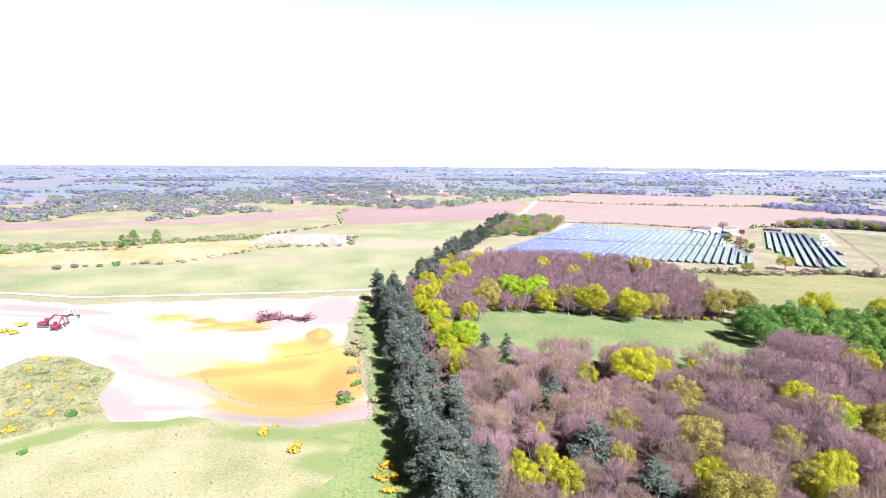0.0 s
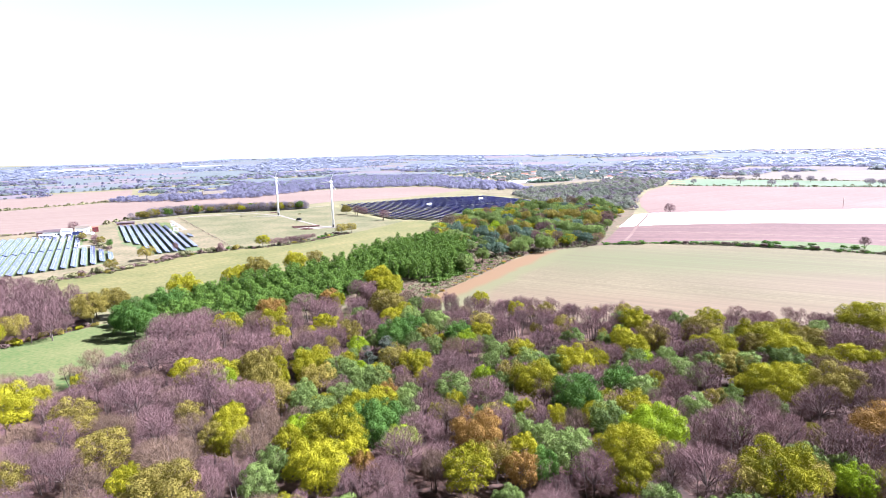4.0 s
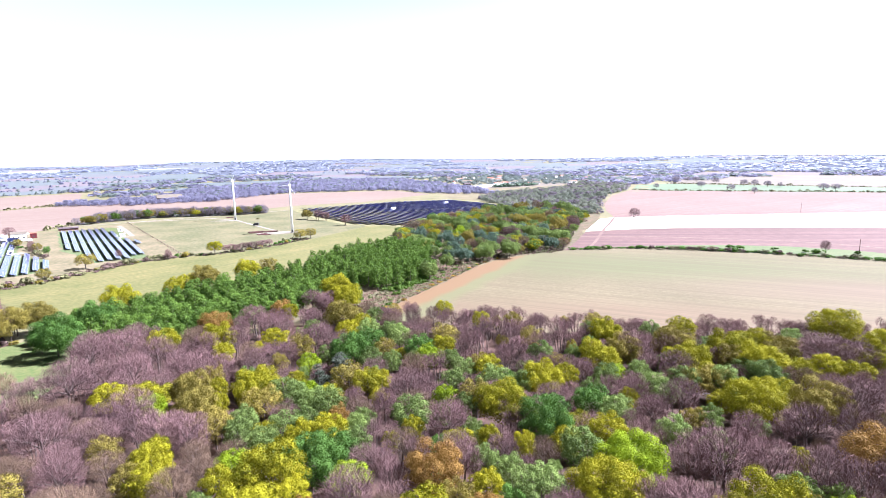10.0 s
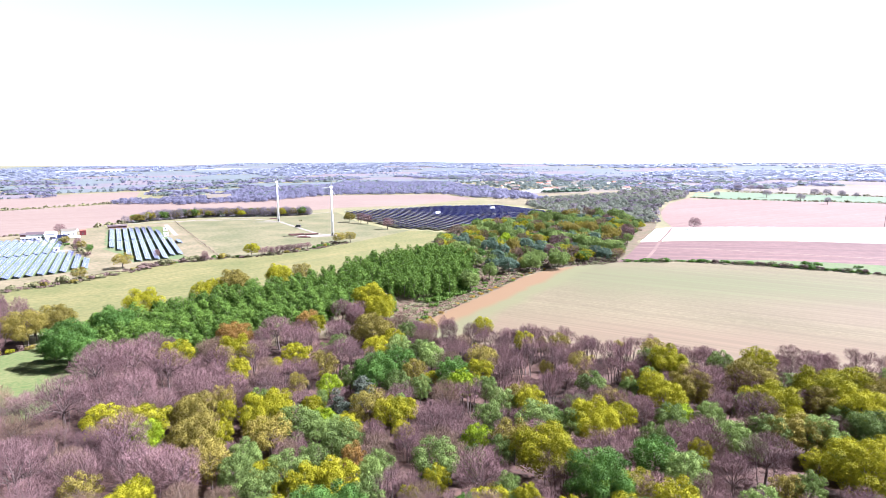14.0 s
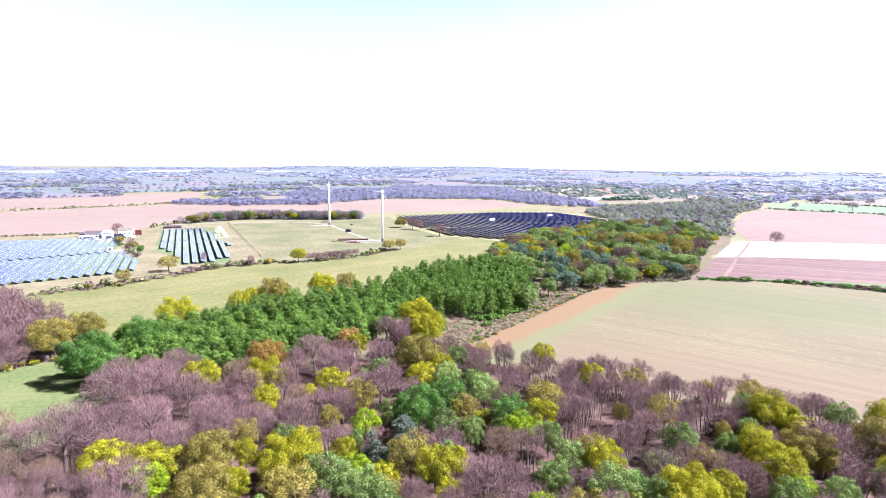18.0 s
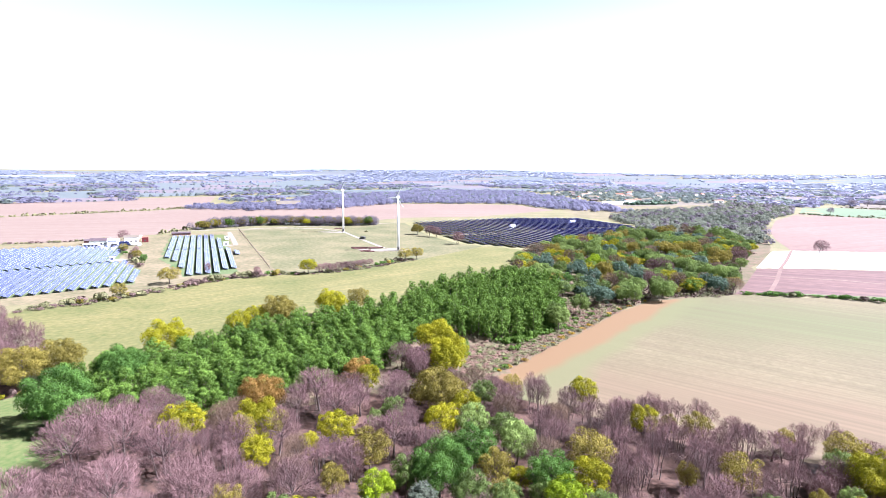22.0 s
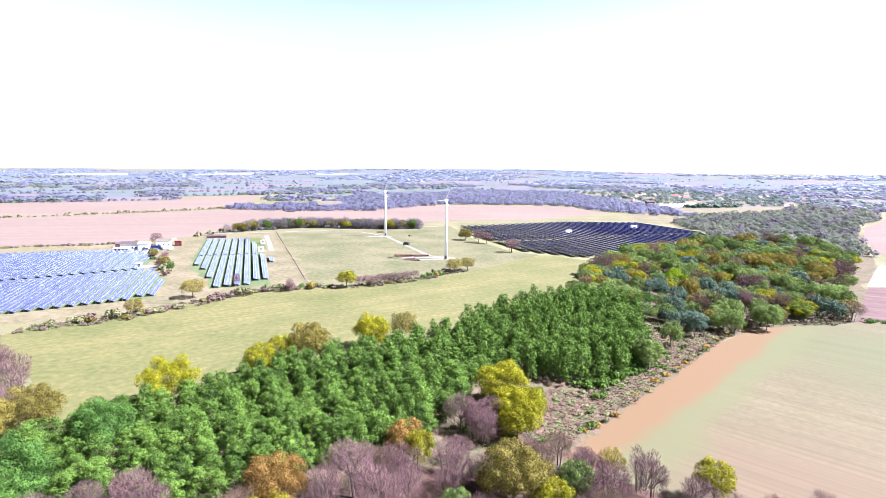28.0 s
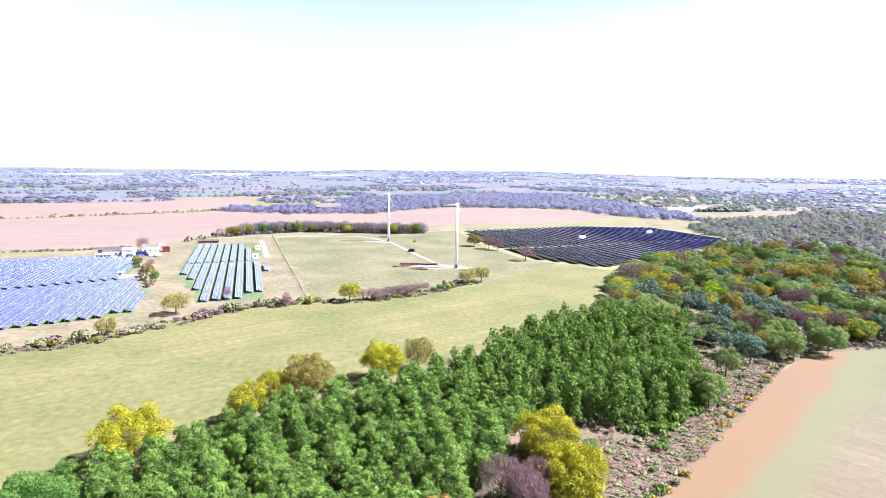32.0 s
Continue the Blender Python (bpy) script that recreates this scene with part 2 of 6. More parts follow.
blotches(DRY, [(-150, -126, 3.5, 11, 0, LUSH_TONE, 0.4), (-143, -103, 4, 12, -28, LUSH_TONE, 0.4), (-119, -84, 4, 11, -42, LUSH_TONE, 0.4), (-107, -70, 5, 11, -30, LUSH_TONE, 0.4), (-98, -79, 4, 9, -40, LUSH_TONE, 0.5), (-86, -86, 4, 9, -48, LUSH_TONE, 0.5)], 0.9)
WORKINGS = material("yellow_sand_workings", (0.178, 0.109, 0.033), (0.205, 0.165, 0.099), 0.9, 0.03, 0.2, bump=0.4)
GREENSTRIP = material("lush_grass", (0.050, 0.084, 0.016), (0.112, 0.124, 0.042), 0.9, 0.08, 1.8, bump=0.5)
CLODS = material("dark_ochre_clods", (0.085, 0.05, 0.017), (0.19, 0.12, 0.05), 0.95, 0.5, 3.0)
TRACK = material("pale_gravel", (0.156, 0.138, 0.115), (0.22, 0.198, 0.168), 0.9, 0.1, 1.5, bump=0.2)
BANK = material("grassy_bank", (0.058, 0.070, 0.020), (0.168, 0.150, 0.070), 0.9, 0.12, 1.6, bump=0.6)
WORN = material("worn_bleached_grass", (0.078, 0.073, 0.036), (0.160, 0.128, 0.080), 0.9, 0.05, 0.4, bump=0.3)
TURF = material("grazed_turf", (0.055, 0.064, 0.025), (0.136, 0.116, 0.064), 0.9, 0.035, 0.4, bump=0.25)
HEATH = material("heath_bank", (0.048, 0.055, 0.022), (0.125, 0.080, 0.056), 0.9, 0.16, 0.9, bump=0.8)
WATER = material("estuary_water", (0.297, 0.343, 0.383), (0.363, 0.396, 0.422), 0.2, 0.003, 0.02)

BARK = material("grey_brown_bark", (0.0686, 0.0528, 0.0475), (0.127, 0.1, 0.0898), 0.9, 0.6, 6, world_space=False)
TWIG = material("purple_brown_twigs", (0.022, 0.0125, 0.0135), (0.226, 0.131, 0.130), 0.95, 0.12, 2.0, spread=0.5, island=0.5)
BUDS = material("tan_budding_twigs", (0.036, 0.0225, 0.0155), (0.198, 0.132, 0.088), 0.95, 0.12, 2.0, spread=0.4, island=0.3)
LEAF = {
    "y": material("yellow_green_leaves", (0.048, 0.053, 0.0035), (0.358, 0.338, 0.012), 0.6, 0.2, 0.9, spread=0.3, island=0.2, through_light=0.25, spec=0.06),
    "o": material("olive_bronze_leaves", (0.050, 0.044, 0.011), (0.290, 0.240, 0.048), 0.6, 0.2, 0.9, spread=0.4, island=0.2, through_light=0.25, spec=0.06),
    "g": material("fresh_green_leaves", (0.026, 0.049, 0.0025), (0.31, 0.42, 0.013), 0.6, 0.2, 0.9, spread=0.3, island=0.2, through_light=0.25, spec=0.06),
    "r": material("copper_leaves", (0.0732, 0.0404, 0.0116), (0.329, 0.196, 0.051), 0.6, 0.2, 0.9, spread=0.3, island=0.2, through_light=0.25, spec=0.06),
    "G": material("deep_green_leaves", (0.0135, 0.0385, 0.0085), (0.122, 0.23, 0.043), 0.6, 0.2, 0.9, spread=0.3, island=0.2, through_light=0.25, spec=0.06),
    "b": material("birch_leaves", (0.005, 0.022, 0.005), (0.158, 0.260, 0.042), 0.6, 0.2, 0.9, spread=0.5, island=0.25, through_light=0.25, spec=0.06),
    "n": material("soft_green_leaves", (0.018, 0.034, 0.009), (0.225, 0.305, 0.082), 0.6, 0.2, 0.9, spread=0.5, island=0.2, through_light=0.25, spec=0.06),
    "p": material("pine_needles", (0.0066, 0.0105, 0.0085), (0.088, 0.103, 0.074), 0.7, 0.2, 2, spread=0.3, island=0.3, spec=0.06),
    "s": material("blue_green_needles", (0.0185, 0.0462, 0.030), (0.095, 0.152, 0.098), 0.7, 0.2, 2, spread=0.3, island=0.3),
    "c": material("gorse_flowers", (0.09, 0.07, 0.006), (0.40, 0.235, 0.008), 0.6, 0.4, 3, spread=0.3, island=0.3),
}
BRAMBLE = material("brown_bramble", (0.0618, 0.0412, 0.036), (0.139, 0.0924, 0.0799), 0.95, 0.12, 2.0, island=0.4)
BRACKEN = material("russet_bracken", (0.075, 0.042, 0.031), (0.205, 0.126, 0.098), 0.95, 0.12, 2.0, island=0.4)
HEDGE = material("hedge_leaves", (0.060, 0.064, 0.028), (0.172, 0.165, 0.074), 0.8, 0.06, 0.6, island=0.4)
# Distance haze is put into these wood colours; translucence flattens their shading.
FARWOOD = material("hazed_far_woodland", (0.20, 0.198, 0.285), (0.25, 0.246, 0.335), 0.9, 0.006, 0.05, island=0.35, through_light=0.72)
FARGREEN = material("hazed_green_trees", (0.125, 0.155, 0.155), (0.20, 0.235, 0.215), 0.9, 0.006, 0.05, island=0.35, through_light=0.65)
# Middle-distance trees: leaf and twig colours lightened and greyed for haze.
VALLEYGREEN = material("hazed_valley_trees", (0.115, 0.135, 0.112), (0.225, 0.24, 0.18), 0.9, 0.006, 0.05, island=0.35, through_light=0.6)
VILLAGE = material("hazed_olive_trees", (0.10, 0.125, 0.105), (0.18, 0.205, 0.15), 0.9, 0.006, 0.05, island=0.35, through_light=0.5)
VILLAGE_BARE = material("hazed_bare_trees", (0.12, 0.104, 0.125), (0.20, 0.176, 0.20), 0.9, 0.006, 0.05, island=0.35, through_light=0.5)
# Palest blue-grey, for the thicker haze over woods near the horizon.
FARHAZE = material("hazed_horizon_woods", (0.25, 0.275, 0.36), (0.30, 0.325, 0.41), 0.9, 0.006, 0.05, island=0.35, through_light=0.72)
PANEL = material("blue_solar_glass", (0.032, 0.039, 0.098), (0.046, 0.055, 0.132), 0.12, 0.5, 3, spec=0.42)
# Panels seen from behind: the blue shade on their backs is in the colour.
PANEL_SHADE = material("shade_blue_solar_glass", (0.008, 0.009, 0.19), (0.016, 0.017, 0.26), 0.5, 0.5, 3, spec=0.08)


def modules(m, line):
    """Pale frame lines between the modules of a solar table."""
    n, l = m.node_tree.nodes, m.node_tree.links
    bsdf = n["Principled BSDF"]
    old = bsdf.inputs["Base Color"].links[0].from_socket
    turn, grid, mix = n.new("ShaderNodeMapping"), n.new("ShaderNodeTexBrick"), n.new("ShaderNodeMix")
    turn.inputs["Rotation"].default_value[2] = math.pi / 2
    l.new(n.new("ShaderNodeTexCoord").outputs["Object"], turn.inputs["Vector"])
    l.new(turn.outputs[0], grid.inputs["Vector"])
    grid.offset = 0.0
    for key, v in (("Scale", 1.0), ("Brick Width", 1.0), ("Row Height", 1.4), ("Mortar Size", 0.035), ("Mortar Smooth", 0.1)):
        grid.inputs[key].default_value = v
    mix.data_type = "RGBA"
    l.new(grid.outputs["Fac"], mix.inputs["Factor"])
    l.new(old, mix.inputs["A"])
    mix.inputs["B"].default_value = (*line, 1)
    l.new(mix.outputs["Result"], bsdf.inputs["Base Color"])


modules(PANEL, (0.363, 0.37, 0.396))
modules(PANEL_SHADE, (0.198, 0.205, 0.264))
ALU = material("galvanised_steel", (0.45, 0.45, 0.46), (0.58, 0.58, 0.58), 0.45, 1, 10, metal=0.6)
WHITE = material("white_paint", (0.76, 0.76, 0.76), (0.84, 0.84, 0.83), 0.4, 0.5, 4)
ROOF = material("dark_roof", (0.0528, 0.0396, 0.0462), (0.0924, 0.066, 0.0726), 0.7, 0.5, 4)
REDROOF = material("red_tile_roof", (0.198, 0.0726, 0.0528), (0.277, 0.119, 0.0858), 0.8, 0.5, 4)
RUST = material("red_machine_paint", (0.066, 0.00924, 0.0132), (0.125, 0.0198, 0.0231), 0.6, 0.8, 6)
DARK = material("dark_metal", (0.0264, 0.0264, 0.0297), (0.0594, 0.0561, 0.0561), 0.5, 0.8, 6)
NAVY = material("navy_paint", (0.0132, 0.0198, 0.066), (0.0198, 0.0297, 0.099), 0.4, 0.8, 6)
DEADWOOD = material("dead_red_brown_wood", (0.0363, 0.0132, 0.0145), (0.0858, 0.033, 0.033), 0.9, 0.8, 6)
LOG = material("stacked_timber", (0.0396, 0.0198, 0.0198), (0.112, 0.0561, 0.0495), 0.9, 0.8, 6)


# ---- the lie of the land ----
VALLEY = [(-30, -40), (-5, 0), (15, 40), (35, 85), (62, 140), (121, 202), (190, 260), (300, 340), (420, 480)]


def ease(v, a, b):
    s = np.clip((v - a) / (b - a), 0, 1)
    return s * s * (3 - 2 * s)


def height(x, y):
    """The ground's height at arrays x, y: a plateau at 0, a shallow valley falling to the drilled field, the sand pit and far hills."""
    x, y = np.asarray(x, float), np.asarray(y, float)
    best, side = np.full(x.shape, 1e9), np.zeros(x.shape)
    for (ax, ay), (bx, by) in zip(VALLEY, VALLEY[1:]):
        dx, dy = bx - ax, by - ay
        s = np.clip(((x - ax) * dx + (y - ay) * dy) / (dx * dx + dy * dy), 0, 1)
        d = np.hypot(x - ax - s * dx, y - ay - s * dy)
        right = np.where(dy * (x - ax) - dx * (y - ay) > 0, 1.0, 0.0)
        side, best = np.where(d < best, right, side), np.minimum(best, d)
    slope = -7.5 + 6.5 * ease(0.8 * x + 0.6 * y, 320, 520)
    z = slope * np.where(side > 0.5, 1.0, np.exp(-(best / 50.0) ** 2)) * ease(y + 0.2 * x, -45, 45)
    d = np.hypot((x + 146) / 1.25, y + 65)
    z = z - 3.5 * np.exp(-(d / 20.0) ** 4) - 1.2 * np.exp(-(np.hypot(x + 205, y + 60) / 70.0) ** 4)
    r = np.hypot(x, y)
    side = np.clip((x * 0.6 + y * 0.8) / np.maximum(r, 1) * 1.6 - 0.1, 0, 1)
    k = np.clip((r - 1500) / 3200, 0, 1)
    z = z + side * (26 + 9 * np.sin(x / 610.0 + 1.0) * np.cos(y / 730.0) + 5 * np.sin(x / 210.0 + y / 260.0)) * k * k * (3 - 2 * k)
    return z


def lines(lo, hi, fine_lo, fine_hi):
    near = [v for v in np.arange(lo, hi + 1, 5.0) if v % 10 == 0 or fine_lo <= v <= fine_hi]
    out, step, a, b = [], 14.0, lo, hi
    left, right = [], []
    while a > -4900:
        a, step = a - step, step * 1.12
        left.append(max(a, -4900))
    step = 14.0
    while b < 4900:
        b, step = b + step, step * 1.12
        right.append(min(b, 4900))
    return np.array(left[::-1] + near + right)


GX, GY = lines(-460, 460, -260, -100), lines(-160, 640, -140, 10)
GZ = height(*np.meshgrid(GX, GY, indexing="ij"))


def on_ground(x, y):
    """Height of the drawn ground sheet at one point, or at arrays."""
    x, y = np.atleast_1d(np.asarray(x, float)), np.atleast_1d(np.asarray(y, float))
    i = np.clip(np.searchsorted(GX, x) - 1, 0, len(GX) - 2)
    j = np.clip(np.searchsorted(GY, y) - 1, 0, len(GY) - 2)
    s, t = (x - GX[i]) / (GX[i + 1] - GX[i]), (y - GY[j]) / (GY[j + 1] - GY[j])
    return GZ[i, j] * (1 - s) * (1 - t) + GZ[i + 1, j] * s * (1 - t) + GZ[i, j + 1] * (1 - s) * t + GZ[i + 1, j + 1] * s * t


def gz(x, y):
    return float(on_ground(x, y)[0])


def mesh_object(name, verts, faces, mat, parent=None, label="", smooth=False):
    me = bpy.data.meshes.new(name)
    me.from_pydata([tuple(v) for v in verts], [], [tuple(f) for f in faces])
    me.materials.append(mat)
    if smooth:
        me.polygons.foreach_set("use_smooth", [True] * len(me.polygons))
    me.update()
    ob = new(name, me)
    if parent:
        ob.parent = parent
    return tagged(ob, label)


def quads_mesh(name, quads, mat, second=None, first_count=0):
    """A mesh of separate four-cornered faces from an array (n, 4, 3); those past first_count take the second material."""
    quads = np.asarray(quads, np.float32)
    n = len(quads)
    me = bpy.data.meshes.new(name)
    me.vertices.add(n * 4)
    me.vertices.foreach_set("co", quads.reshape(-1))
    me.loops.add(n * 4)
    me.loops.foreach_set("vertex_index", np.arange(n * 4, dtype=np.int32))
    me.polygons.add(n)
    me.polygons.foreach_set("loop_start", np.arange(0, n * 4, 4, dtype=np.int32))
    me.polygons.foreach_set("loop_total", np.full(n, 4, dtype=np.int32))
    me.materials.append(mat)
    if second:
        me.materials.append(second)
        me.polygons.foreach_set("material_index", (np.arange(n) >= first_count).astype(np.int32))
    me.update(calc_edges=True)
    return me


def part(name, bm, mat, parent=None, label="", smooth=False):
    me = bpy.data.meshes.new(name)
    bm.to_mesh(me)
    bm.free()
    me.materials.append(mat)
    if smooth:
        me.polygons.foreach_set("use_smooth", [True] * len(me.polygons))
    ob = new(name, me)
    if parent:
        ob.parent = parent
    return tagged(ob, label)


def sheet(name, mat):
    v = [(x, y, GZ[i, j]) for i, x in enumerate(GX) for j, y in enumerate(GY)]
    m = len(GY)
    f = [(i * m + j, (i + 1) * m + j, (i + 1) * m + j + 1, i * m + j + 1) for i in range(len(GX) - 1) for j in range(m - 1)]
    ob = mesh_object(name, v, f, mat, smooth=True)
    return tagged(ob, "rolling farmland of dry grass reaching the horizon", "ground", kind="structure")


def clip_cell(poly, x0, x1, y0, y1):
    for axis, lim, keep_above in ((0, x0, True), (0, x1, False), (1, y0, True), (1, y1, False)):
        out = []
        for a, b in zip(poly, poly[1:] + poly[:1]):
            ia, ib = (a[axis] >= lim) == keep_above or a[axis] == lim, (b[axis] >= lim) == keep_above or b[axis] == lim
            if ia:
                out.append(a)
            if ia != ib:
                s = (lim - a[axis]) / (b[axis] - a[axis])
                out.append((a[0] + s * (b[0] - a[0]), a[1] + s * (b[1] - a[1])))
        poly = out
        if len(poly) < 3:
            return []
    return poly


def ragged(poly, amount, step=12.0):
    """The outline with points every few metres, moved a little, as the edge of a worn or grown patch."""
    r = np.random.default_rng(int(abs(poly[0][0] * 7 + poly[0][1] * 3)) + 1)
    out = []
    for (ax, ay), (bx, by) in zip(poly, poly[1:] + poly[:1]):
        n = max(1, int(math.hypot(bx - ax, by - ay) / step))
        for k in range(n):
            out.append((ax + (bx - ax) * k / n + r.normal(0, amount), ay + (by - ay) * k / n + r.normal(0, amount)))
    return out


def patch(name, poly, mat, lift, label, category="field", rough_edge=0.0, step=12.0):
    """A field, track or other cover of the ground, draped over the sheet."""
    poly = ragged(poly, rough_edge, step) if rough_edge else list(poly)
    xs, ys = [p[0] for p in poly], [p[1] for p in poly]
    verts, faces, known = [], [], {}
    for i in range(max(0, np.searchsorted(GX, min(xs)) - 1), min(len(GX) - 1, np.searchsorted(GX, max(xs)))):
        for j in range(max(0, np.searchsorted(GY, min(ys)) - 1), min(len(GY) - 1, np.searchsorted(GY, max(ys)))):
            c = clip_cell(poly, GX[i], GX[i + 1], GY[j], GY[j + 1])
            if len(c) >= 3:
                z = on_ground([p[0] for p in c], [p[1] for p in c]) + lift
                face = []
                for p, q in zip(c, z):
                    key = (round(p[0], 2), round(p[1], 2))
                    if key not in known:
                        known[key] = len(verts)
                        verts.append((p[0], p[1], q))
                    if known[key] not in face:
                        face.append(known[key])
                if len(face) > 2:
                    faces.append(face)
    ob = mesh_object(name, verts, faces, mat, smooth=True)
    return tagged(ob, label, category, kind="structure")


def strip(name, pts, width, mat, lift, label, category="track"):
    """A band of even width along a line of points."""
    left, right = [], []
    for k, (x, y) in enumerate(pts):
        a, b = pts[max(0, k - 1)], pts[min(len(pts) - 1, k + 1)]
        d = math.hypot(b[0] - a[0], b[1] - a[1])
        nx, ny = -(b[1] - a[1]) / d * width / 2, (b[0] - a[0]) / d * width / 2
        left.append((x + nx, y + ny))
        right.append((x - nx, y - ny))
    return patch(name, left + right[::-1], mat, lift, label, category)


def inside(poly, x, y):
    x, y = np.asarray(x), np.asarray(y)
    res = np.zeros(x.shape, bool)
    for (ax, ay), (bx, by) in zip(poly, poly[1:] + poly[:1]):
        cross = (ay > y) != (by > y)
        with np.errstate(divide="ignore", invalid="ignore"):
            res ^= cross & (x < (bx - ax) * (y - ay) / (by - ay + 1e-12) + ax)
    return res


sheet("ground", GRASS)

# ---- fields, tracks and the sand pit ----
patch("field_meadow", [(-150, 184), (-111, 233), (-62, 258), (-22, 269), (21, 308), (75, 372), (112, 350), (98, 290), (80, 255), (60, 240), (0, 185), (-40, 150), (-62, 128), (-82, 105), (-111, 138), (-153, 172)], MEADOW, 0.05, "long pale green meadow between hedge and birch plantation")
patch("field_turbines", [(-140, 470), (-62, 259), (-22, 270), (21, 309), (75, 373), (40, 440), (15, 560), (-60, 520), (-130, 510)], TURF, 0.05, "grazed green field under the two wind turbines")
patch("field_clearing", [(-170, 14), (-161, 31), (-150, 50), (-122, 66), (-102, 83), (-87, 95), (-68, 84), (-60, 64), (-64, 42), (-85, 26), (-106, 9), (-115, -10), (-140, -2)], CLEARING, 0.06, "bright green grass clearing inside the wood", rough_edge=1.0)
patch("field_wood_floor", [(-40, -96), (-66, -66), (-100, -48), (-135, -28), (-200, 10), (-250, 95), (-240, 130), (-209, 165), (-158, 166), (-116, 132), (-92, 98), (-66, 84), (-30, 82), (0, 100), (30, 118), (62, 92), (100, 70), (144, 46), (300, -10), (320, -60), (150, -96), (60, -96)], LITTER, 0.03, "woodland floor of pinkish brown leaf litter", "woodland floor", rough_edge=1.0)
patch("field_birch_floor", [(-84, 104), (-60, 122), (-40, 144), (0, 178), (45, 222), (75, 240), (100, 215), (122, 203), (92, 170), (62, 137), (40, 108), (0, 98), (-30, 80), (-66, 82)], HEATH, 0.04, "rough heathy bank of bracken and scrub", "heath", rough_edge=1.0)
patch("field_valley_floor", [(75, 240), (100, 290), (112, 350), (180, 420), (300, 520), (420, 520), (330, 400), (304, 362), (258, 307), (213, 246), (198, 223), (150, 224), (120, 204)], HEATH, 0.04, "scrubby valley floor under mixed trees", "heath", rough_edge=1.5)
patch("field_drilled", [(36, 110), (60, 138), (90, 170), (119, 201), (142, 220), (170, 228), (197, 233), (215, 229), (241, 223), (275, 205), (301, 183), (325, 159), (357, 126), (470, 45), (440, -50), (221, 18), (144, 44), (100, 66), (60, 92)], SOIL_C, 0.06, "pale drilled field with faint tramlines")
patch("field_fleece", [(257, 305), (304, 357), (320, 358), (450, 322), (585, 290), (720, 232), (600, 150), (469, 209), (409, 239), (374, 261), (333, 281), (288, 298)], FLEECE, 0.12, "field under white crop fleece")
patch("field_brown", [(198, 235), (212, 250), (256, 303), (288, 296), (333, 279), (374, 259), (409, 237), (469, 207), (600, 148), (520, 60), (430, 72), (357, 132), (325, 164), (301, 188), (275, 210), (241, 228), (215, 234)], SOIL_B, 0.07, "red brown ploughed field with drill rows")
patch("field_pink_hill", [(322, 360), (345, 410), (391, 486), (470, 590), (571, 687), (700, 590), (848, 478), (960, 400), (722, 236), (585, 294), (450, 325)], SOIL, 0.08, "pink bare field behind a lone tree")
patch("field_hedge_bank", [(203, 236), (241, 229), (275, 211), (294, 193), (318, 169), (345, 150), (362, 129), (440, 62), (460, 70), (384, 132), (370, 158), (348, 182), (310, 210), (280, 221), (241, 234)], SOLARGRASS, 0.11, "green grass bank under the field hedge", "grass", rough_edge=0.8)
strip("road_furrow", [(240, 285), (285, 262), (328, 228), (356, 204), (379, 178), (396, 151), (440, 100)], 1.6, SOIL_PALE, 0.14, "pale furrow across the red brown field", "track")
patch("field_crop_far", [(575, 690), (667, 805), (750, 830), (860, 690), (960, 560), (1100, 480), (965, 402), (848, 481)], CROP, 0.08, "bright green crop beyond the pink field")
patch("field_pale_far", [(760, 836), (860, 930), (1037, 1044), (1376, 943), (1500, 800), (1110, 486), (965, 562), (864, 695)], PALESOIL, 0.08, "very pale bare field with hedgerow trees")
patch("field_pink_far", [(-430, 372), (-345, 348), (-300, 388), (-256, 402), (-205, 452), (-190, 500), (-130, 556), (-50, 560), (15, 620), (110, 640), (235, 745), (200, 865), (16, 880), (-176, 800), (-284, 760), (-355, 690), (-463, 602), (-560, 562)], SOIL_PALE, 0.08, "wide pink bare field behind the solar farm")
patch("field_pink_back", [(-566, 580), (-463, 614), (-355, 704), (-300, 770), (-310, 900), (-360, 1080), (-560, 940), (-650, 780)], SOIL_PALE, 0.08, "pink bare field beyond a dark hedge")
patch("field_pink_road", [(-612, 240), (-600, 400), (-575, 556), (-455, 388), (-410, 312), (-440, 230), (-470, 150), (-560, 198)], SOIL, 0.08, "pink bare field beside the lane")
patch("field_pink_west", [(-669, -110), (-640, -40), (-600, 20), (-620, 137), (-612, 225), (-561, 193), (-545, 100), (-570, 20), (-600, -60), (-617, -110)], SOIL, 0.08, "narrow pink bare field below the village")
patch("field_rough_pasture", [(-345, -124), (-301, -97), (-262, -42), (-232, 14), (-225, 28), (-249, 58), (-330, 170), (-413, 274), (-430, 240), (-440, 170), (-365, 84), (-376, 30), (-352, -26), (-372, -95)], PASTURE, 0.06, "rough green pasture beyond the quarry track", rough_edge=1.2)
patch("field_worn", [(-276, 172), (-150, 196), (-119, 214), (-104, 234), (-84, 256), (-62, 268), (-80, 320), (-118, 414), (-140, 486), (-205, 440), (-331, 344)], WORN, 0.055, "bleached worn grass round the solar panels", rough_edge=1.5)
patch("field_dark_solar", [(14, 560), (36, 440), (60, 386), (104, 354), (186, 418), (262, 492), (272, 544), (250, 612), (140, 616)], DRY, 0.07, "bleached grass under the dark solar panels")
strip("road_fleece_gap", [(219, 236), (246, 268), (271, 300), (296, 328), (320, 357)], 2.4, SOIL, 0.16, "bare strip between two beds of the field", "track")
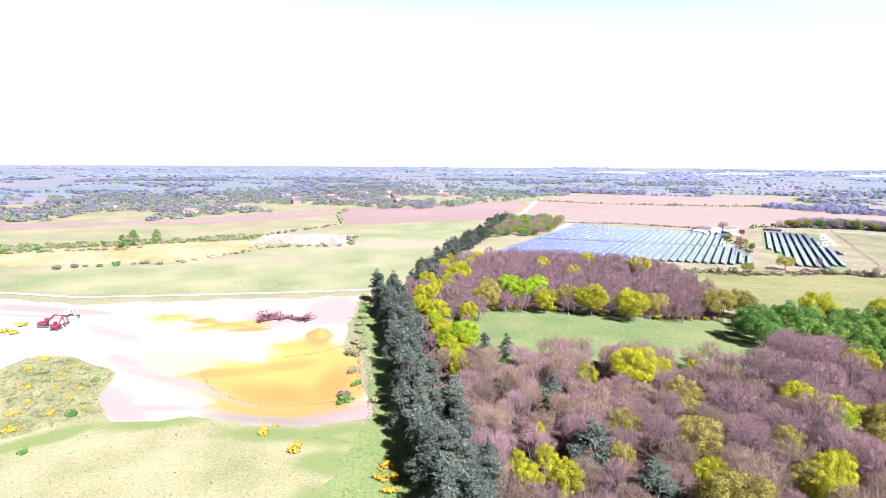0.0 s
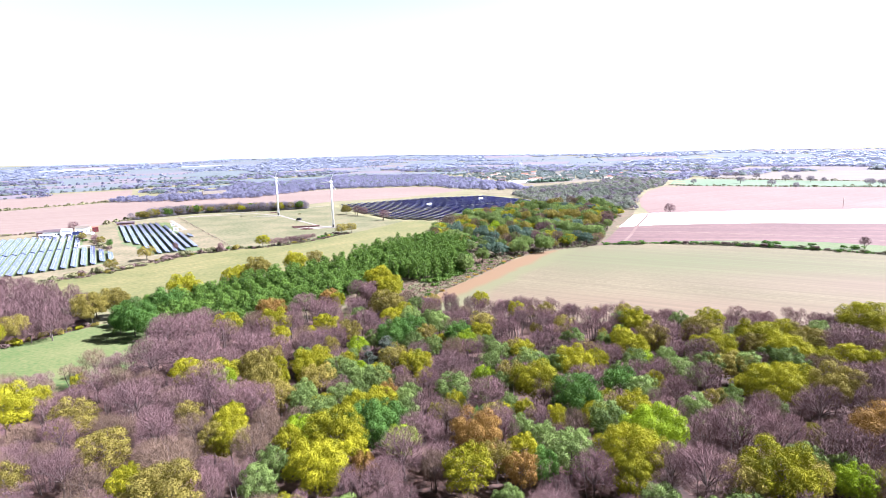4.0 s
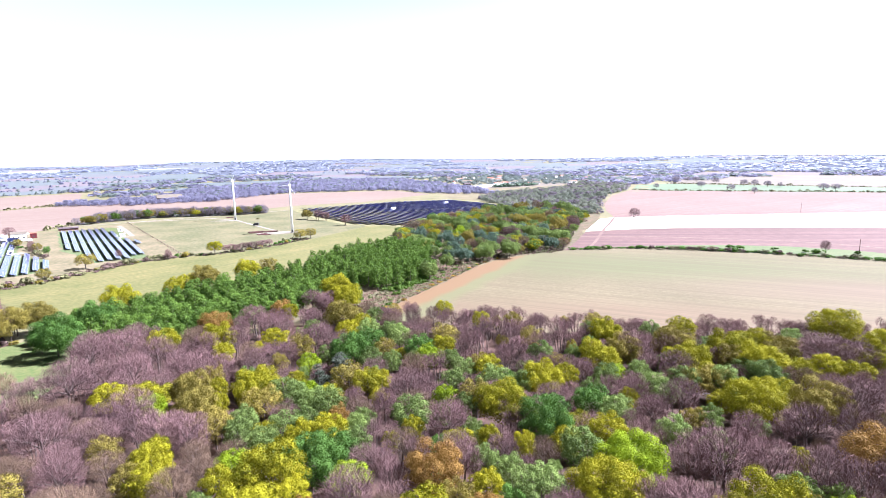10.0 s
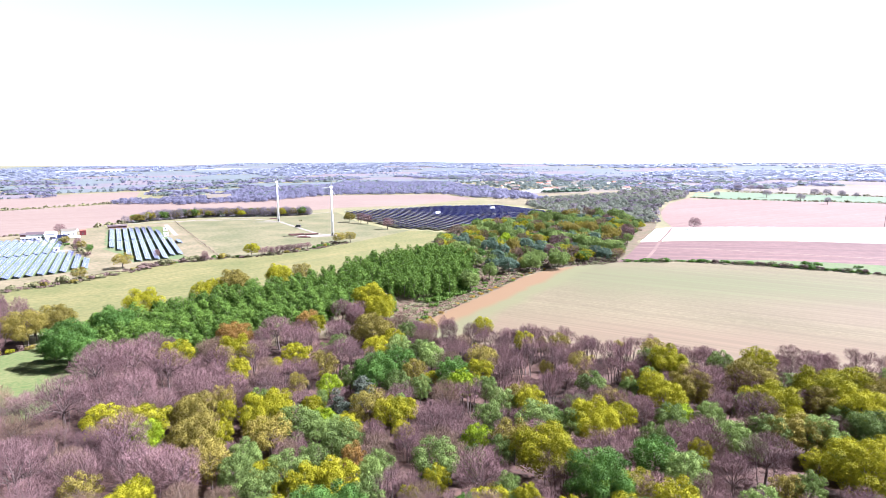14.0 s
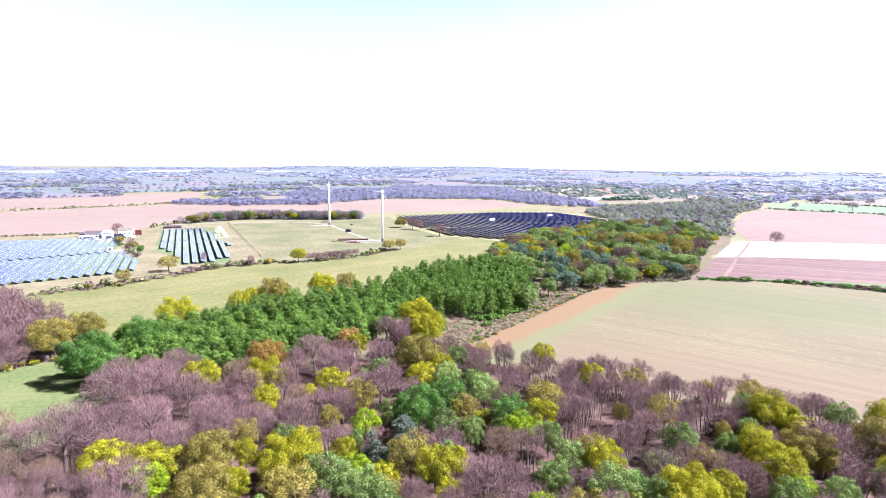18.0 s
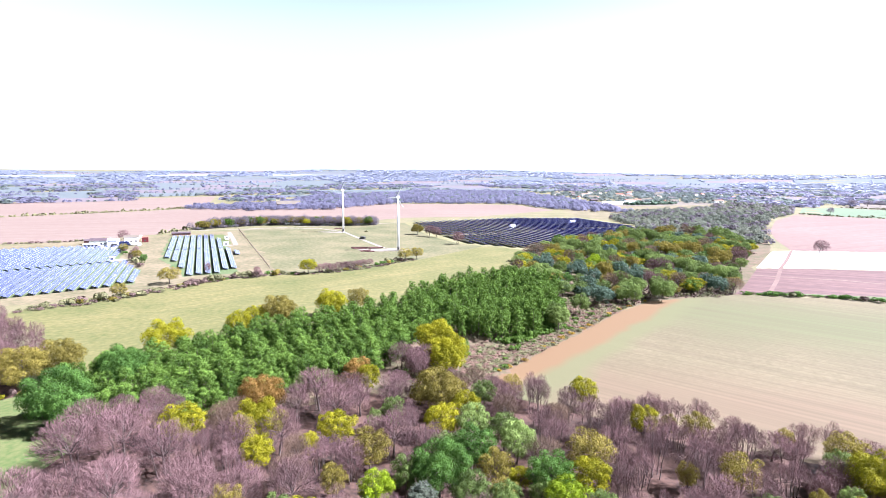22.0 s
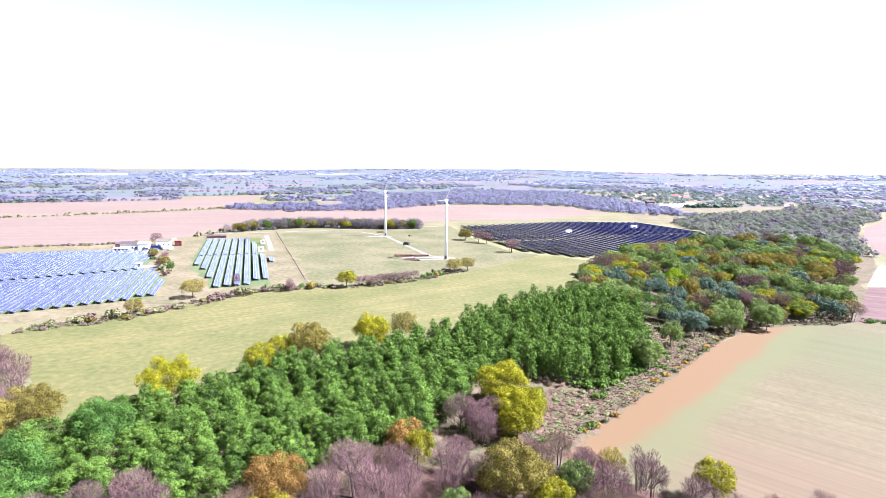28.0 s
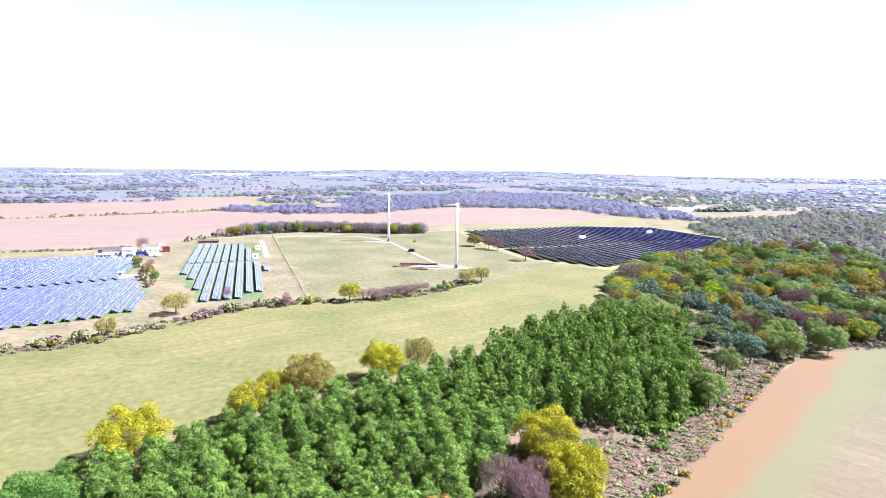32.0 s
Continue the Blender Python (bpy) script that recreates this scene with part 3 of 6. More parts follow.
patch("pit_floor", [(-219, 6), (-190, -17), (-167, -34), (-146, -44), (-125, -53), (-112, -61), (-113, -69), (-117, -76), (-126, -86), (-139, -94), (-149, -110), (-155, -112), (-172, -109), (-185, -102), (-209, -111), (-217, -119), (-209, -129), (-244, -129), (-330, -132), (-308, -118), (-278, -96), (-254, -46)], PITSAND, 0.07, "white sand floor of the quarry stained ochre and pink", "sand pit", rough_edge=1.2, step=7)
patch("pit_far", [(-412, -122), (-352, -28), (-378, 28), (-423, 38), (-447, -45), (-473, -120)], WORKINGS, 0.09, "yellow sand workings beyond the pasture", "sand pit", rough_edge=3.0)
patch("pit_far_white", [(-405, 30), (-352, 84), (-392, 112), (-430, 92), (-446, 62)], SAND, 0.10, "white sand heaps beyond the pasture", "sand pit", rough_edge=5.0, step=9)
patch("field_dry_front", [(-270, -127), (-209, -127), (-185, -104), (-155, -109), (-149, -108), (-139, -93), (-126, -85), (-117, -75), (-112, -66), (-94, -66), (-60, -84), (-30, -110), (-60, -160), (-270, -160)], DRY, 0.06, "bleached tussocky grass in front of the quarry")
patch("field_verge", [(-221, 10), (-189, -15), (-163, -29), (-124, -52), (-109, -63), (-100, -76), (-80, -95), (-60, -90), (-75, -71), (-95, -59), (-110, -50), (-139, -34), (-183, -8), (-218, 12)], GREENSTRIP, 0.10, "green verge between quarry and pine belt", "grass", rough_edge=1.6, step=3.5)
patch("field_gorse_bank", [(-205, -129), (-217, -119), (-209, -111), (-185, -102), (-172, -109), (-157, -111), (-156, -121), (-155, -127), (-155, -133), (-205, -136)], BANK, 0.10, "gorse bank beside the quarry floor", "heath", rough_edge=1.0, step=6)
strip("road_quarry", [(-345, -138), (-328, -122), (-294, -95), (-262, -41), (-226, 15), (-206, 40)], 3.2, TRACK, 0.14, "pale sandy quarry track")
patch("estuary", [(-2050, 1900), (-1500, 2420), (-1000, 2700), (-560, 2860), (-420, 3250), (-900, 3150), (-1600, 2800), (-2250, 2150)], WATER, 0.5, "pale estuary water on the horizon", "water")
patch("field_caravans", [(330, 846), (440, 850), (540, 880), (600, 930), (560, 975), (360, 960)], PALESOIL, 0.2, "pale trodden ground round the caravans")
patch("field_valley_side", [(262, 610), (330, 700), (440, 742), (600, 905), (560, 925), (430, 846), (330, 840), (250, 750), (240, 640)], WORN, 0.15, "rough grass slope beyond the valley")
strip("road_lane", [(-415, 345), (-442, 388), (-562, 561), (-600, 625)], 6.0, TRACK, 0.14, "straight pale lane running into the distance", "road")
strip("road_solar_edge", [(-262, 180), (-300, 262), (-342, 345)], 7.0, TRACK, 0.12, "pale track along the edge of the solar farm")
strip("road_pads", [(-148, 492), (-70, 500), (-43, 470), (-22, 415), (-2, 365), (18, 356)], 3.2, TRACK, 0.12, "pale access track to the wind turbines")
strip("road_field_top", [(-210, 470), (-148, 492), (-70, 525), (10, 560)], 3.0, TRACK, 0.11, "pale track along the top of the turbine field")
strip("road_fence_line", [(-146, 489), (-118, 412), (-64, 270)], 3.0, WORN, 0.10, "bleached strip along a fence line")
patch("pad_inverter", [(-180, 309), (-172, 306), (-166, 314), (-172, 319), (-179, 316)], TRACK, 0.13, "pale gravel pad beside an inverter cabin", "gravel pad", rough_edge=0.5, step=4)
strip("road_concrete", [(-148, 466), (-132, 423), (-117, 381), (-124, 378)], 3.6, TRACK, 0.13, "pale concrete strip beside the small solar farm")
patch("field_green_corner", [(-163, 442), (-150, 452), (-144, 444), (-123, 392), (-132, 376), (-140, 398)], CLEARING, 0.09, "bright green grass beside the small solar farm", rough_edge=0.8, step=6)
patch("field_small_solar", [(-82, 266), (-109, 256), (-121, 280), (-146, 314), (-189, 436), (-153, 449), (-138, 418)], SOLARGRASS, 0.075, "bright green grass between rows of solar panels", rough_edge=0.8, step=6)
patch("field_large_solar", [(-127, 237), (-136, 230), (-177, 203), (-261, 144), (-329, 338), (-202, 383), (-168, 304), (-142, 279)], SOLARGRASS, 0.075, "green grass between rows of solar panels", rough_edge=0.8, step=6)
patch("pad_far", [(-70, 470), (-46, 463), (-38, 468), (-56, 474)], TRACK, 0.15, "white gravel pad at the foot of a turbine", "gravel pad", rough_edge=0.6, step=5)
patch("pad_near", [(-22, 354), (-4, 348), (16, 349), (20, 356), (8, 361), (-18, 361)], TRACK, 0.15, "white gravel pad at the foot of a turbine", "gravel pad", rough_edge=0.6, step=5)


# ---- trees ----
def unit(v):
    return v / np.maximum(np.linalg.norm(v, axis=-1, keepdims=True), 1e-9)


def leaf_quads(r, centres, normals, size, loose=0.33):
    """One small four-cornered leaf spray at each centre."""
    n = len(centres)
    normals = unit(normals + r.normal(0, loose, (n, 3)))
    side = unit(np.cross(normals, unit(r.normal(0, 1, (n, 3)))))
    up = np.cross(normals, side)
    s = (size * r.uniform(0.6, 1.35, n))[:, None]
    c = centres
    return np.stack([c - side * s * 0.5, c - up * s * 0.42 + normals * s * 0.1, c + side * s * 0.5, c + up * s * 0.42 - normals * s * 0.12], 1)


def crown_points(r, blobs, n):
    """Points and outward directions on a crown made of overlapping rounded masses (x, y, z, radius, squash)."""
    b = np.array(blobs)
    pick = r.choice(len(b), n, p=b[:, 3] ** 2 / np.sum(b[:, 3] ** 2))
    d = unit(r.normal(0, 1, (n, 3)))
    d[:, 2] = np.where(d[:, 2] < -0.62, -d[:, 2], d[:, 2])
    k = b[pick]
    rad = k[:, 3] * r.uniform(0.72, 1.06, n) ** 0.7
    p = k[:, :3] + d * rad[:, None] * np.stack([np.ones(n), np.ones(n), k[:, 4]], 1)
    return p, d


def limb(a, b, ra, rb, sides=4):
    a, b = np.array(a, float), np.array(b, float)
    w = unit((b - a)[None])[0]
    s = np.cross(w, (0.3, 0.9, 0.31))
    s = s / np.linalg.norm(s)
    t = np.cross(w, s)
    out = []
    for k in range(sides):
        p, q = 2 * math.pi * k / sides, 2 * math.pi * (k + 1) / sides
        dp, dq = s * math.cos(p) + t * math.sin(p), s * math.cos(q) + t * math.sin(q)
        out.append([a + dp * ra, a + dq * ra, b + dq * rb, b + dp * rb])
    return out


def trunk_quads(r, h, rad, crown_from, spread, limbs):
    """A tapered, slightly bent trunk with limbs."""
    bend = r.normal(0, 0.25, 2)
    mid = np.array([bend[0], bend[1], h * 0.5])
    q = limb((0, 0, -0.6), mid, rad, rad * 0.75, 6) + limb(mid, (bend[0] * 0.5, bend[1] * 0.5, h * 0.92), rad * 0.75, rad * 0.2, 5)
    ends = []
    for k in range(limbs):
        a = 2 * math.pi * (k + r.uniform(-0.3, 0.3)) / limbs
        z0 = r.uniform(crown_from, h * 0.7)
        out = spread * r.uniform(0.6, 1.0)
        e = (math.cos(a) * out, math.sin(a) * out, z0 + (h - z0) * r.uniform(0.45, 0.95))
        q += limb((bend[0] * 0.6, bend[1] * 0.6, z0), e, rad * 0.4, rad * 0.09, 3)
        ends.append(e)
    return q, ends


def bare_tree(r, n=5200, rad=4.5, h=11.2, coarse=1.0):
    """A leafless tree: a trunk that forks into limbs, each with branches that end in sprays of fine twigs along a rounded dome."""
    lean = r.normal(0, 0.3, 2)
    fork = np.array([lean[0], lean[1], h * r.uniform(0.26, 0.36)])
    t = limb((0, 0, -0.6), fork, 0.24, 0.17, 6)
    if coarse == 1:
        for a in r.uniform(0, 6.28, 2):
            t += limb((math.cos(a), math.sin(a), -0.5), (2.0 * math.cos(a), 2.0 * math.sin(a), h * 0.6), 0.1, 0.04, 4)
    limbs = 8 if coarse < 2 else 5
    tips, ways = [], []
    for k in range(limbs):
        a, up = 2 * math.pi * (k * 0.618 + r.uniform(-0.06, 0.06)), 0.12 + 0.86 * ((k + 0.5) / limbs) ** 0.8
        d = np.array([math.cos(a) * math.sqrt(1 - up * up), math.sin(a) * math.sqrt(1 - up * up), up])
        e = fork + d * [rad * 0.74, rad * 0.74, h * 0.42] * r.uniform(0.85, 1.05)
        knee = fork + (e - fork) * 0.45 + [0, 0, h * 0.05]
        t += limb(fork, knee, 0.11, 0.08, 4) + limb(knee, e, 0.08, 0.03, 3)
        for j in range(9):
            b = knee + (e - knee) * (j / 8)
            w = unit(d * [1, 1, 0.8] + r.normal(0, 0.5, 3) + [0, 0, 0.15])
            tip = b + w * rad * r.uniform(0.2, 0.36)
            if coarse == 1:
                t += limb(b, tip, 0.035, 0.012, 3)
            tips.append(tip)
            ways.append(w)
    tips, ways = np.array(tips), np.array(ways)
    pick = r.integers(0, len(tips), n)
    c = tips[pick] + r.normal(0, 1, (n, 3)) * rad * [0.12, 0.12, 0.09] - ways[pick] * (r.uniform(0, 0.2, n) * rad)[:, None]
    d = unit(r.normal(0, 1, (n, 3)) + [0, 0, 0.4])
    d[:, 2] = np.where(d[:, 2] < -0.6, -d[:, 2], d[:, 2])
    bulge = 0.7 + 0.32 * np.max(np.clip(d @ unit(tips - fork).T, 0, 1) ** 30, 1)
    dome = fork + [0, 0, h * 0.12] + d * [rad, rad, h * 0.46] * (bulge * (1 - 0.3 * r.uniform(0, 1, n) ** 2))[:, None]
    c = np.where((r.uniform(0, 1, n) < 0.68)[:, None], dome, c)
    out = unit(c - fork + [0, 0, 0.5])
    way = unit(out * 0.8 + [0, 0, 0.2] + r.normal(0, 0.42, (n, 3)))
    ln = r.uniform(0.35, 1.05, n)[:, None] * (1 + 0.35 * (coarse - 1))
    side = unit(np.cross(way, out + r.normal(0, 0.3, (n, 3)))) * r.uniform(0.010, 0.024, n)[:, None] * coarse
    a, b = c - way * ln * 0.5, c + way * ln * 0.5
    return t, np.stack([a - side, a + side, b + side * 0.4, b - side * 0.4], 1)


def coppice_tree(r, n=3600, rad=4.5, h=11.2):
    """A leafless clump of slender upright stems, each with a narrow tuft of twigs at its top."""
    t, crowns = [], []
    for k in range(7):
        a, o = 2.4 * k + r.uniform(-0.4, 0.4), rad * 0.75 * math.sqrt((k + 0.4) / 7)
        foot = np.array([math.cos(a) * o * 0.5, math.sin(a) * o * 0.5, -0.5])
        top = np.array([math.cos(a) * o, math.sin(a) * o, h * r.uniform(0.68, 0.86)])
        knee = foot + (top - foot) * 0.5 + np.append(r.normal(0, 0.2, 2), 0)
        t += limb(foot, knee, 0.12, 0.085, 4) + limb(knee, top, 0.085, 0.025, 3)
        for _ in range(7):
            b = knee + (top - knee) * r.uniform(0.1, 0.9)
            t += limb(b, b + unit(np.array([*r.normal(0, 0.6, 2), 0.7])) * r.uniform(0.9, 1.7), 0.035, 0.01, 3)
        m = n // 7
        d = unit(r.normal(0, 1, (m, 3)))
        c = top - [0, 0, h * 0.14] + d * [rad * 0.36, rad * 0.36, h * 0.2] * (r.uniform(0.25, 1, m) ** 0.5)[:, None]
        way = unit(d * 0.5 + [0, 0, 0.55] + r.normal(0, 0.4, (m, 3)))
        side = unit(np.cross(way, d + r.normal(0, 0.3, (m, 3)))) * r.uniform(0.010, 0.024, m)[:, None]
        ln = r.uniform(0.35, 1.1, m)[:, None]
        p, q = c - way * ln * 0.5, c + way * ln * 0.5
        crowns.append(np.stack([p - side, p + side, q + side * 0.4, q - side * 0.4], 1))
    return t, np.concatenate(crowns)


def filled(r, blobs, n, size, share=0.42):
    """Leaves on the outside of the crown, and larger sprays within that close it."""
    p, d = crown_points(r, blobs, n)
    k = np.array(blobs)
    inner = [(b[0], b[1], b[2], b[3] * 0.8, b[4]) for b in k]
    m = int(n * share)
    p2, d2 = crown_points(r, inner, m)
    return np.concatenate([leaf_quads(r, p, d, size), leaf_quads(r, p2, d2, size * 1.6)])


def leafy_tree(r, kind, n=7000, rad=4.5, h=9.3, size=0.19):
    """A broad crown of separate rounded boughs about a darker heart, on a short trunk."""
    t, ends = trunk_quads(r, h * 0.78, 0.22, h * 0.2, rad * 0.6, 6)
    mid, tall = h * 0.57, h * 0.42
    blobs = [(0, 0, mid - tall * 0.05, rad * 0.64, tall / rad * 0.95)]
    count = 36
    for k in range(count):
        a = 2 * math.pi * k * 0.618 + r.uniform(-0.35, 0.35)
        up = 0.97 - 1.84 * (k + 0.5) / count + r.uniform(-0.06, 0.06)
        reach = r.uniform(0.6, 0.84)
        o = math.sqrt(max(0.05, 1 - up * up)) * rad * reach
        blobs.append((math.cos(a) * o, math.sin(a) * o, mid + up * tall * reach, rad * r.uniform(0.17, 0.31), 0.8))
    return t, filled(r, blobs, n, size, 0.3)


def birch_tree(r, n=2300, rad=2.3, h=9.4, size=0.19):
    t = trunk_quads(r, h * 0.9, 0.11, h * 0.4, rad * 0.5, 4)[0]
    blobs = [(0, 0, h * 0.38, rad * 0.7, 1.7), (r.normal(0, 0.2), r.normal(0, 0.2), h * 0.72, rad * 0.46, 1.3)]
    for k in range(18):
        a = k * 2.4 + r.uniform(-0.4, 0.4)
        z = 0.16 + 0.76 * (k + 0.5) / 18
        o = rad * min(0.85, 1.9 * (1.02 - z)) * r.uniform(0.65, 1.0)
        blobs.append((math.cos(a) * o, math.sin(a) * o, h * z, rad * r.uniform(0.2, 0.38), 1.2))
    return t, filled(r, blobs, n, size, 0.3)


def sprays(r, p, d, size):
    """Narrow needle sprays that point outwards from the crown."""
    n = len(p)
    way = unit(d * [1, 1, 0.45] + r.normal(0, 0.4, (n, 3)) + [0, 0, 0.15])
    side = unit(np.cross(way, [0, 0, 1] + r.normal(0, 0.5, (n, 3)))) * (size * r.uniform(0.16, 0.3, n))[:, None]
    ln = (size * r.uniform(1.3, 2.6, n))[:, None]
    a, b = p - way * ln * 0.6, p + way * ln * 0.4
    return np.stack([a - side, a + side, b + side * 0.35, b - side * 0.35], 1)


def pine_tree(r, n=2300, rad=3.6, h=15.0, size=0.34):
    t = trunk_quads(r, h * 0.97, 0.2, h * 0.35, rad * 0.6, 8)[0]
    blobs = [(r.normal(0, 0.2), r.normal(0, 0.2), h * 0.93, rad * 0.3, 1.3), (0, 0, h * 0.5, rad * 0.62, 2.2)]
    for k in range(22):
        z = r.uniform(0.14, 0.9)
        a = k * 2.4 + r.uniform(-0.4, 0.4)
        o = rad * min(1.0, (1.05 - z) * 1.5) * r.uniform(0.5, 0.85)
        blobs.append((math.cos(a) * o, math.sin(a) * o, h * z, rad * r.uniform(0.26, 0.42), 0.5))
    p, d = crown_points(r, blobs, n)
    return t, np.concatenate([sprays(r, p, d, size), filled(r, [(b[0], b[1], b[2], b[3] * 0.8, b[4]) for b in blobs], 500, size * 1.3)])


def bush_quads(r, n=260, rad=1.6, h=1.8, size=0.4):
    blobs = [(r.normal(0, rad * 0.4), r.normal(0, rad * 0.4), h * r.uniform(0.3, 0.55), rad * r.uniform(0.4, 0.65), h / rad * 0.6) for _ in range(5)]
    p, d = crown_points(r, blobs, n)
    p[:, 2] = np.maximum(p[:, 2], 0.02)
    return leaf_quads(r, p, d, size)


TREE_WORDS = {
    "y": ("oak_tree", "oak with fresh yellow-green spring leaves", "tree"),
    "o": ("bronze_oak_tree", "oak with sparse olive-bronze opening leaves", "tree"),
    # Species of the vivid and the deep green kinds are unknown.
    "g": ("fresh_green_tree", "broadleaf tree in vivid fresh green leaf", "tree"),
    "r": ("copper_tree", "broadleaf tree with copper-orange young leaves", "tree"),
    "G": ("deep_green_tree", "dense deep green broadleaf tree", "tree"),
    "b": ("birch_tree", "birch with soft mid-green leaves", "tree"),
    "n": ("broadleaf_tree", "rounded broadleaf tree in soft mid-green leaf", "tree"),
    "p": ("pine_tree", "tall dark green pine in a shelter belt", "tree"),
    "s": ("conifer_tree", "dark blue-green evergreen in the valley wood", "tree"),
    "v": ("bare_tree", "leafless tree with a haze of purple-grey twigs", "tree"),
    "u": ("bare_tree", "leafless tree with a haze of purple-grey twigs", "tree"),
    "d": ("dark_oak_tree", "dense dark blue-green evergreen broadleaf tree", "tree"),
    "m": ("budding_tree", "nearly leafless tree with tan budding twigs", "tree"),
    "f": ("field_tree", "spreading bare hedgerow tree, greyed for distance haze", "tree"),
    "x": ("coppice_tree", "slender leafless tree with several upright stems", "tree"),
    "w": ("bare_tree", "leafless tree with a haze of purple-grey twigs", "tree"),
}
MADE = {}
for kind in TREE_WORDS:
    for v in range(5 if kind in "wvubpx" else 4 if kind in "yon" else 3):
        r = np.random.default_rng(100 * ord(kind) + v)
        if kind in "wm":
            t, c = bare_tree(r)
        elif kind == "x":
            t, c = coppice_tree(r)
        elif kind == "v":
            t, c = bare_tree(r, 2600, coarse=1.6)
        elif kind == "f":
            t, c = bare_tree(r, 1500, coarse=2.6)
        elif kind == "u":
            t, c = bare_tree(r, 800, coarse=2.8)
        elif kind == "b":
            t, c = birch_tree(r)
        elif kind == "p":
            t, c = pine_tree(r)
        elif kind == "s":
            t, c = pine_tree(r, 2300, 4.2, 9.5, 0.36)
        else:
            t, c = leafy_tree(r, kind, 5200 if kind == "o" else 7000)
        mat = TWIG if kind in "wvux" else VILLAGE_BARE if kind == "f" else BUDS if kind == "m" else LEAF["s" if kind == "d" else kind]
        MADE[kind, v] = (quads_mesh("trunk", t, BARK), quads_mesh("crown", c, mat), np.array(t), c)
LARGE = {}
for kind in "yogrGnd":
    r = np.random.default_rng(900 + ord(kind))
    t, c = leafy_tree(r, kind, 17000, 8.0, 12.4, 0.23)
    LARGE[kind] = (quads_mesh("trunk", t, BARK), quads_mesh("crown", c, LEAF["s" if kind == "d" else kind]))
NOMINAL = {"b": 2.3, "p": 3.6, "s": 4.2}


def plant(kind, x, y, radius, tall=1.0, group=""):
    """One tree: an empty at its foot with trunk and crown."""
    v = int(rng.integers(5 if kind in "wvubpx" else 4 if kind in "yon" else 3))
    name, label, category = TREE_WORDS[kind]
    trunk, crown, _, _ = MADE[kind, v]
    s = radius / NOMINAL.get(kind, 4.5)
    up = max(0.72, min(1.4, s ** 0.5)) * tall
    if radius > 6 and kind in LARGE:
        (trunk, crown), s = LARGE[kind], radius / 8.0
        up = s ** 0.5 * tall
    ob = new(name)
    ob.empty_display_size = 0.5
    for piece, data in (("trunk", trunk), ("crown", crown)):
        k = new(piece, data)
        k.parent = ob
    ob.location, ob.rotation_euler[2], ob.scale = (x, y, gz(x, y)), rng.uniform(0, 6.28), (s, s, up)
    return tagged(ob, label, category, group)


def thicket(name, kinds, spots, mat, label, keep=1.0, category="woodland"):
    """Many alike trees too many to count, as one piece of stuff. spots: x, y, radius, tallness."""
    crowns, trunks = [], []
    for x, y, radius, tall in spots:
        kind = str(rng.choice(kinds))
        v = int(rng.integers(5 if kind in "wvubpx" else 3))
        _, _, t, c = MADE[kind, v]
        s = radius / NOMINAL.get(kind, 4.5)
        a = rng.uniform(0, 6.28)
        rot = np.array([[math.cos(a), math.sin(a), 0], [-math.sin(a), math.cos(a), 0], [0, 0, 1]])
        size = [s, s, max(0.72, min(1.4, s ** 0.5)) * tall]
        if keep < 1:
            c = c[rng.random(len(c)) < keep]
            c = c.mean(1, keepdims=True) + (c - c.mean(1, keepdims=True)) * 0.95 * keep ** -0.5
        crowns.append((c * size) @ rot + [x, y, gz(x, y)])
        trunks.append((t * size) @ rot + [x, y, gz(x, y)])
    crowns, trunks = np.concatenate(crowns), np.concatenate(trunks)
    ob = new(name, quads_mesh(name, np.concatenate([crowns, trunks]), mat, BARK, len(crowns)))
    return tagged(ob, label, category, kind="stuff")


def scatter(poly, gap, taken=(), jitter=0.3):
    """Spots inside the outline about gap metres apart, clear of the trees (x, y, radius) that stand there."""
    xs, ys = [p[0] for p in poly], [p[1] for p in poly]
    out = []
    row = 0
    y = min(ys)
    while y < max(ys):
        x = min(xs) + (row % 2) * gap / 2
        while x < max(xs):
            out.append((x + rng.normal(0, gap * jitter), y + rng.normal(0, gap * jitter)))
            x += gap
        y += gap * 0.87
        row += 1
    out = np.array(out)
    out = out[inside(poly, out[:, 0], out[:, 1])]
    for tx, ty, tr in taken:
        if len(out):
            out = out[np.hypot(out[:, 0] - tx, out[:, 1] - ty) > tr * 0.72 + gap * 0.3]
    return out


STANDING = []


def stand(kind, spots, group, tall=1.0):
    for x, y, radius in spots:
        radius = min(radius, 9.5)
        if kind == "y" and y > 190 and int(x) % 3:
            kind_here = "o"
        else:
            kind_here = kind
        if radius > 6.6 and y > 190:
            for k in range(3):
                a = 2.1 * k + 0.37 * x
                plant(kind_here, x + 0.5 * radius * math.cos(a), y + 0.5 * radius * math.sin(a), radius * (0.52, 0.6, 0.66)[k], tall * (1.0, 1.12, 0.9)[k], group)
        else:
            plant(kind_here, x, y, radius, tall, group)
        STANDING.append((x, y, radius))

